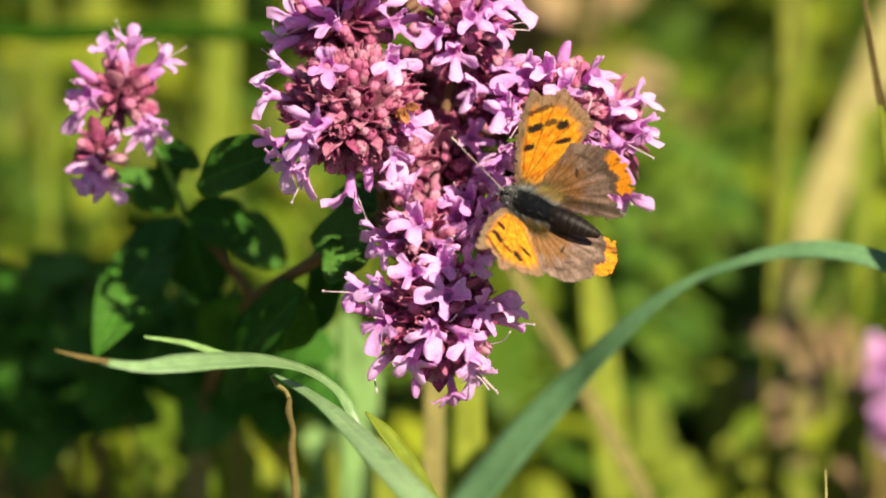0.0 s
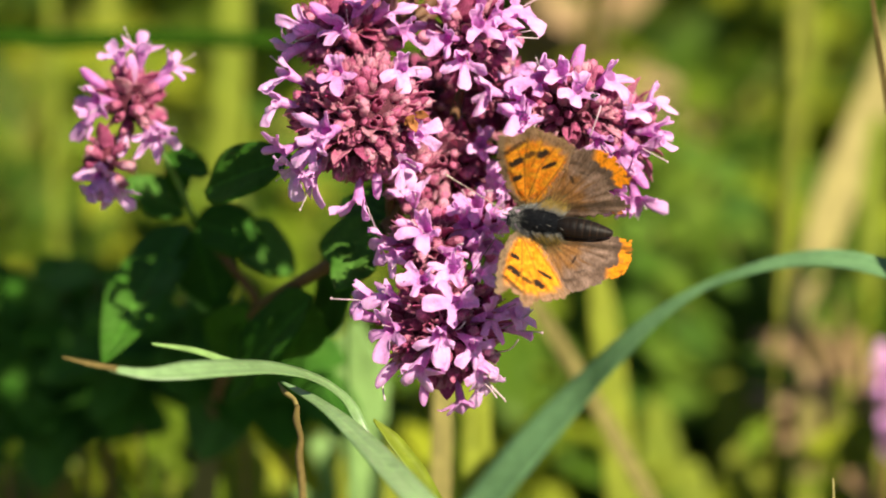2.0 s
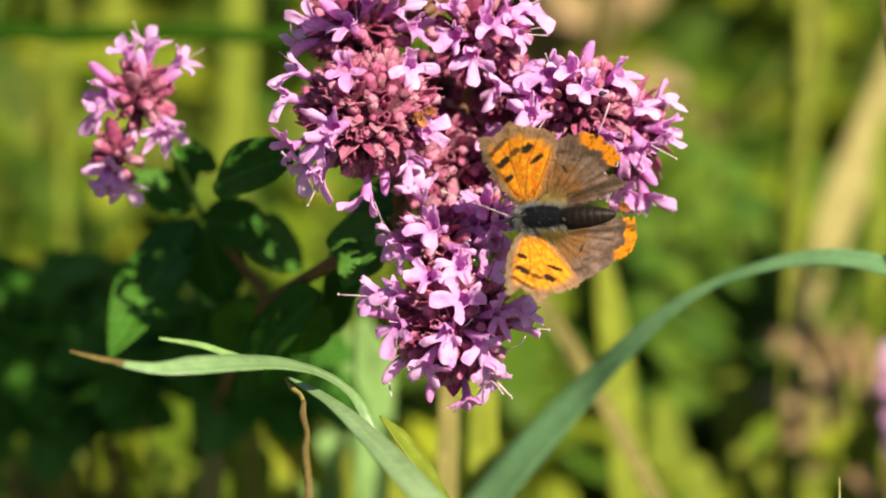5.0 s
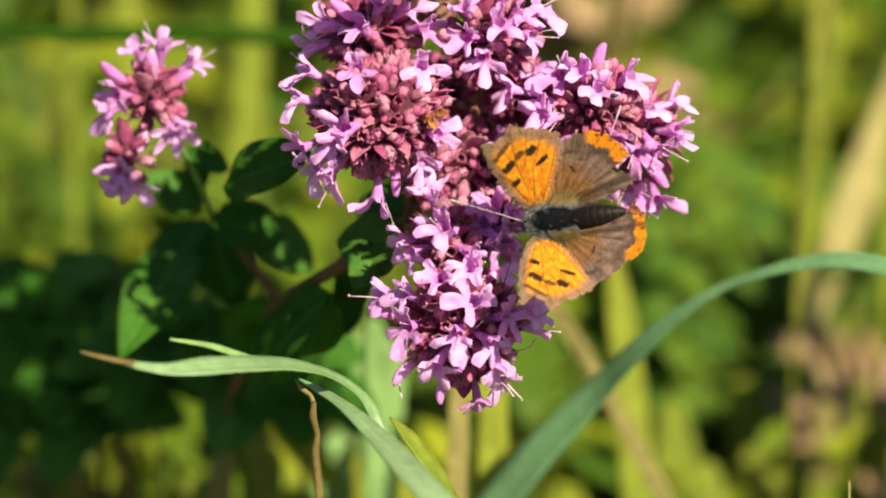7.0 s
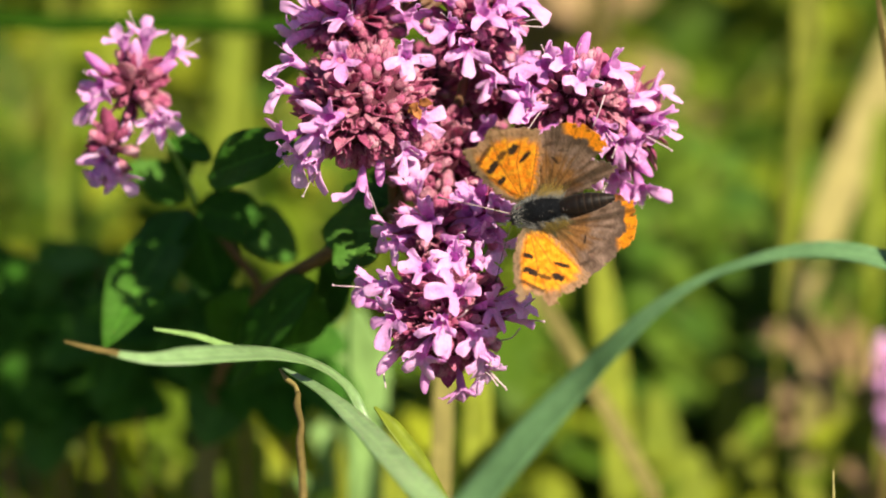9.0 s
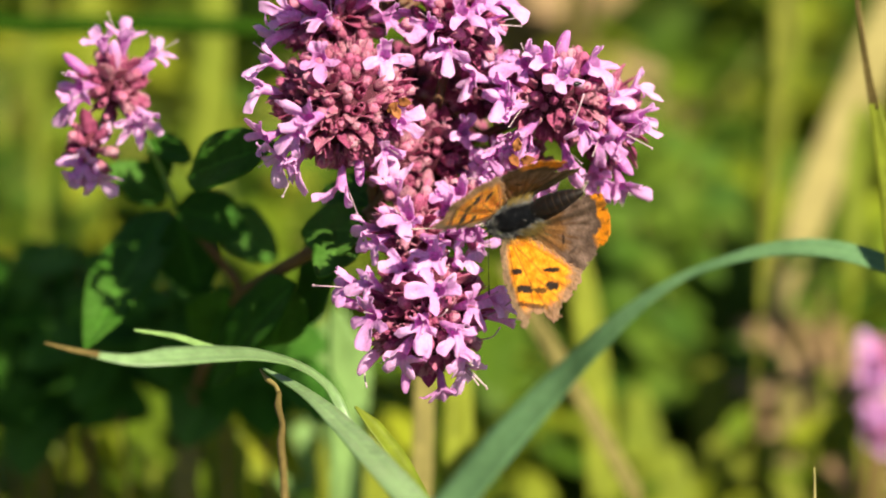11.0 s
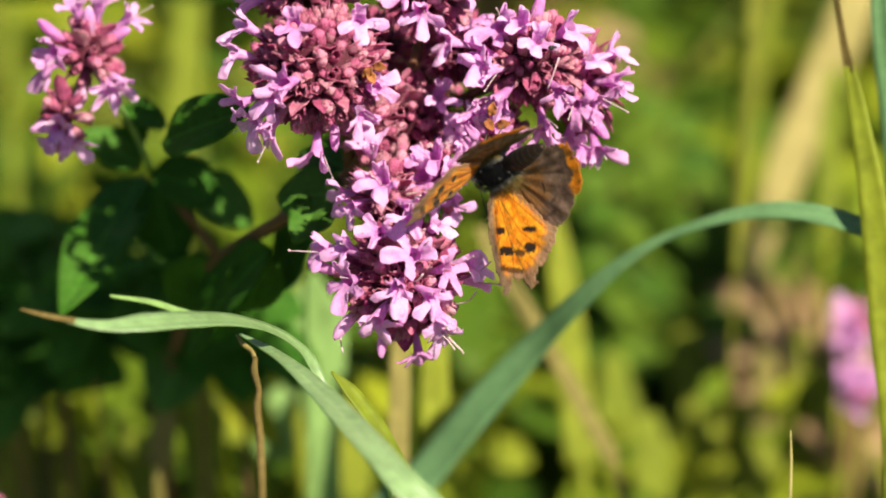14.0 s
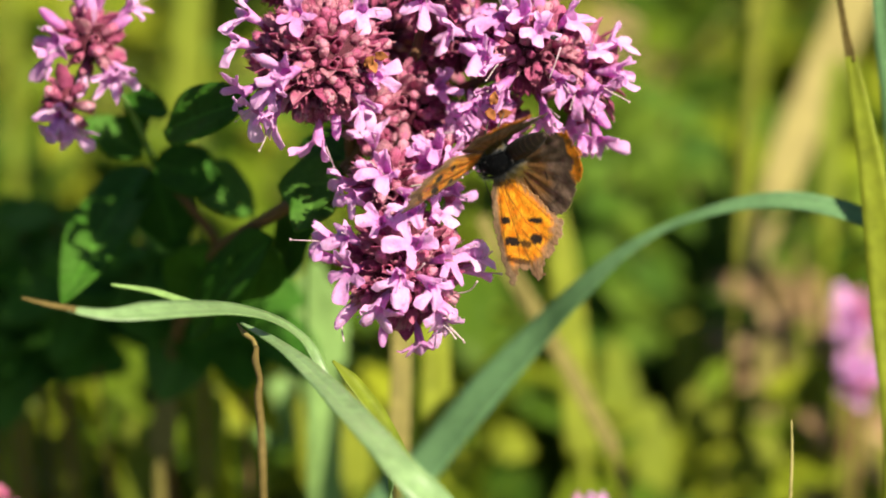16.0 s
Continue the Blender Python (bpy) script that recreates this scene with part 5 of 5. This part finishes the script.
# ---- a tiny beetle on the flowers ----
beetle = thing("beetle", at(1057, 163, 11.5), "tiny black beetle sitting on an oregano flower", "beetle")
place = Matrix.Translation(at(1057, 163, 11.5)) @ rot_of(BED) @ pose(0, 0, 0, 0, 0, 8)
part("wing_case", ball_bm(0.52, 0.36, 0.30, 12, 8), EYE_DARK, beetle, place, "glossy black wing case")
part("head", ball_bm(0.17, 0.2, 0.15, 10, 6), EYE_DARK, beetle, place @ Matrix.Translation((0.58 * MM, 0, 0)))
for x in (-0.2, 0.08, 0.34):
    for side in (-1, 1):
        a, c = Vector((x, side * 0.25, -0.1)) * MM, Vector((x * 1.4, side * 0.62, -0.34)) * MM
        part("leg", tube_bm([a, (a + c) / 2 + Vector((0, 0, 0.1 * MM)), c], [0.045, 0.04, 0.03], 5, 4), EYE_DARK, beetle, place @ Matrix.Translation(a))


# ---- meadow, uncountable ----
def herbs():
    """Low leaves of the meadow floor."""
    rnd = random.Random(3)
    verts, faces = [], []

    def leaflet(p, v, width, up):
        d = v.normalized()
        side = d.cross(up).normalized() * width / 2
        nor = side.cross(d).normalized()
        k = len(verts)
        ln = v.length
        for f, w, h in ((0, 0.12, 0), (0.3, 0.85, 0.06), (0.65, 0.9, 0.07), (1, 0.1, 0)):
            c = p + d * ln * f + nor * ln * h
            verts.extend((c - side * w + nor * ln * 0.06, c, c + side * w + nor * ln * 0.06))
        for r in range(3):
            for s in range(2):
                a = k + r * 3 + s
                faces.append((a, a + 1, a + 4, a + 3))

    for i in range(170):
        # upright plants with a thin stem and leaves along it
        x, y = rnd.gauss(0, 0.18), max(0.11, rnd.gauss(0.36, 0.16)) + rnd.uniform(0, 0.03)
        tall = rnd.uniform(0.07, 0.22)
        lean = Vector((rnd.gauss(0, 0.15), rnd.gauss(0, 0.12), 1))
        size = rnd.uniform(0.012, 0.026)
        for k in range(3):
            leaflet(Vector((x, y, 0)) + lean * tall * k / 3 - Vector((0, 0, 0.004)), lean * tall / 2.8, 0.0022, Vector((0.2, -1, 0)))
        for k in range(rnd.randrange(8, 15)):
            f = rnd.uniform(0.25, 1.0)
            ang = rnd.uniform(0, math.tau)
            ln = size * rnd.uniform(0.7, 1.3) * (1.2 - 0.5 * f)
            leaflet(Vector((x, y, 0)) + lean * tall * f, Vector((math.cos(ang), math.sin(ang), rnd.uniform(-0.4, 0.5))) * ln, ln * rnd.uniform(0.4, 0.8),
                    Vector((rnd.uniform(-.4, .4), rnd.uniform(-.8, .1), 1)))
    for i in range(16000):
        near = i < 7500
        x = rnd.gauss(0, 0.17) if near else rnd.gauss(0, 1.3)
        y = 0.44 + rnd.gauss(0, 0.2) if near else 0.3 + rnd.gauss(0, 1.3)
        if near and y < 0.07:
            continue
        z = rnd.random() ** 1.6 * (0.13 if near else 0.07)
        ang = rnd.uniform(0, math.tau)
        ln = rnd.uniform(0.010, 0.030)
        v = Vector((math.cos(ang), math.sin(ang), rnd.uniform(-0.4, 0.5))) * ln
        leaflet(Vector((x, y, z)), v, ln * rnd.uniform(0.4, 0.8), Vector((rnd.uniform(-.4, .4), rnd.uniform(-.6, .2), 1)))
    me = bpy.data.meshes.new("meadow_herbs")
    me.from_pydata([tuple(v) for v in verts], [], faces)
    me.materials.append(HERB)
    me.polygons.foreach_set("use_smooth", [True] * len(me.polygons))
    tagged(new("meadow_herbs", me), "mixed low green leaves of the meadow floor", "plants", kind="stuff")


def turf():
    """Grass blades of the meadow."""
    rnd = random.Random(4)
    verts, faces = [], []
    for i in range(26000):
        near = i < 3800
        x = rnd.gauss(0, 0.28) if near else rnd.gauss(0, 2.2)
        y = max(0.09, rnd.gauss(0.5, 0.3)) + rnd.uniform(0, 0.06) if near else rnd.gauss(0.8, 2.2)
        tall = rnd.uniform(0.06, 0.22)
        if not near and abs(x) < 0.35 and y < 0.9:
            tall = min(tall, 0.07)
        lean = Vector((rnd.gauss(0, 0.35), rnd.gauss(0, 0.25), 0))
        w = rnd.uniform(0.0012, 0.0035)
        a = rnd.uniform(-0.9, 0.9)
        side = Vector((math.cos(a), math.sin(a), 0)) * w
        k = len(verts)
        for f, ww in ((0, 0.9), (0.35, 1), (0.7, 0.7), (1, 0.05)):
            c = Vector((x, y, -0.006)) + Vector((0, 0, tall * f * (1 - 0.25 * f))) + lean * tall * f * f
            dip = Vector((0, -w * 0.3, 0))
            verts.extend((c - side * ww, c + dip, c + side * ww))
        for r in range(3):
            for s in range(2):
                q = k + r * 3 + s
                faces.append((q, q + 1, q + 4, q + 3))
    me = bpy.data.meshes.new("meadow_grass")
    me.from_pydata([tuple(v) for v in verts], [], faces)
    me.materials.append(TURF)
    me.polygons.foreach_set("use_smooth", [True] * len(me.polygons))
    tagged(new("meadow_grass", me), "loose green and yellowing meadow grass", "grass", kind="stuff")


herbs()
turf()


# ---- what moves ----
def motions():
    flights = [
            (0, 13.79, 5.50, 14.0, 0.9, 2.9, 156.3), (0.5, 13.13, 6.01, 14.0, 2.2, 4.0, 160.1),
            (1, 12.43, 5.63, 14.0, 3.7, 5.2, 163.9), (1.5, 12.65, 5.16, 14.0, 4.9, 6.4, 167.4),
            (2, 13.77, 4.26, 14.0, 6.1, 7.5, 170.7), (2.5, 13.54, 3.78, 14.0, 7.4, 8.7, 174.2),
            (3, 13.16, 3.95, 14.0, 8.7, 9.9, 177.5), (3.5, 12.73, 3.99, 14.0, 10.0, 11.1, 181.0),
            (4, 12.90, 4.25, 14.0, 10.1, 11.5, 182.0), (6.5, 13.22, 4.34, 14.0, 10.7, 13.3, 186.7),
            (7, 13.24, 4.31, 14.0, 10.8, 13.7, 187.7), (7.5, 13.42, 4.39, 14.0, 10.6, 13.1, 188.6),
            (8, 13.68, 4.25, 14.0, 10.5, 12.4, 189.5), (8.5, 13.95, 3.92, 14.0, 10.2, 11.7, 190.3),
            (9, 13.87, 4.13, 14.0, 10.1, 11.1, 191.2), (9.2, 13.80, 4.06, 14.0, 12.1, 10.0, 191.5),
            (9.9, 13.53, 3.78, 14.0, 5.1, 13.3, 195.5), (10.6, 13.24, 3.49, 14.0, -1.9, 16.4, 199.4),
            (11.3, 12.97, 3.21, 14.0, -8.8, 19.6, 203.3), (12, 13.37, 4.21, 14.0, -11.2, 24.5, 205.4),
            (12.5, 13.03, 4.75, 14.0, -14.4, 30.2, 207.1), (13, 13.12, 4.89, 14.0, -14.6, 35.2, 207.9),
            (13.5, 13.64, 4.80, 14.0, -14.9, 40.2, 208.6), (14, 13.90, 4.92, 14.0, -15.1, 45.2, 209.3),
            (14.5, 14.00, 4.98, 14.0, -15.9, 45.3, 209.6), (15, 14.07, 4.98, 14.0, -16.7, 45.4, 209.8),
            (15.5, 14.05, 5.09, 14.0, -17.5, 45.5, 210.1), (16, 14.12, 5.04, 14.0, -18.4, 45.6, 210.4)]
    walk(fly, [(t, BED @ pose(x * MM, y * MM, z * MM, rx, ry, rz)) for t, x, y, z, rx, ry, rz in flights])
    beats = {
        "RF": [
            (0, -36.4, -17.0, 18.6), (1.1, -57.0, -5.2, 17.7), (3.5, -62.1, -2.3, 17.5), (7, -61.0, -3.8, 20.3),
            (9.2, -65.8, 2.1, 20.9), (11.3, -78.6, 4.6, 22.9), (14, -83.1, 1.6, 21.5), (16, -76.0, 3.2, 19.1)],
        "LF": [
            (0, 68.1, -8.3, -14.3), (1.1, 56.8, -14.0, -10.0), (3.5, 53.9, -15.4, -9.0), (7, 49.1, -16.3, -9.7),
            (9.2, 46.4, -16.8, -10.1), (11.3, 48.0, -17.3, -4.4), (14, 47.8, -13.9, -7.9), (16, 45.9, -12.6, -12.3)],
        "RH": [
            (0, -20.1, 0.8, -4.1), (1.1, -29.8, -0.2, -1.1), (3.5, -32.3, -0.5, -0.4), (7, -29.9, -3.1, 0.5),
            (9.2, -32.2, 8.2, -2.5), (11.3, -58.3, -0.8, 3.9), (14, -57.9, -11.9, -0.7), (16, -55.9, -14.2, -3.1)],
        "LH": [
            (0, 34.9, -23.6, 16.6), (1.1, 29.3, -8.7, 14.2), (3.5, 28.0, -5.0, 13.6), (7, 21.0, 0.2, 12.8),
            (9.2, 17.1, 3.2, 12.4), (11.3, 22.0, 0.8, 11.6), (14, 20.6, -7.9, 9.9), (16, 23.3, -5.4, 10.9)],
    }
    for key, rows in beats.items():
        wing, hinge = WINGS[key]
        hx, hy, hz = (c * MM for c in hinge)
        walk(wing, [(t, pose(hx, hy, hz, rx, ry, rz)) for t, rx, ry, rz in rows])
    swings = [(0, -0.85, -0.80), (0.5, -0.60, -0.72), (1, -0.32, -0.52), (1.5, -0.15, -0.32), (2, -0.08, -0.14), (2.5, -0.03, -0.02), (3.5, 0, 0),
              (9, 0.06, 0.08), (11.5, 0.20, 0.12), (16, 0.25, 0.10)]
    for head in (head_right, head_far_right):
        still = head.matrix_basis.copy()
        walk(head, [(t, Matrix.Translation(BED.to_3x3() @ Vector((x * MM, y * MM, 0))) @ still) for t, x, y in swings])


motions()
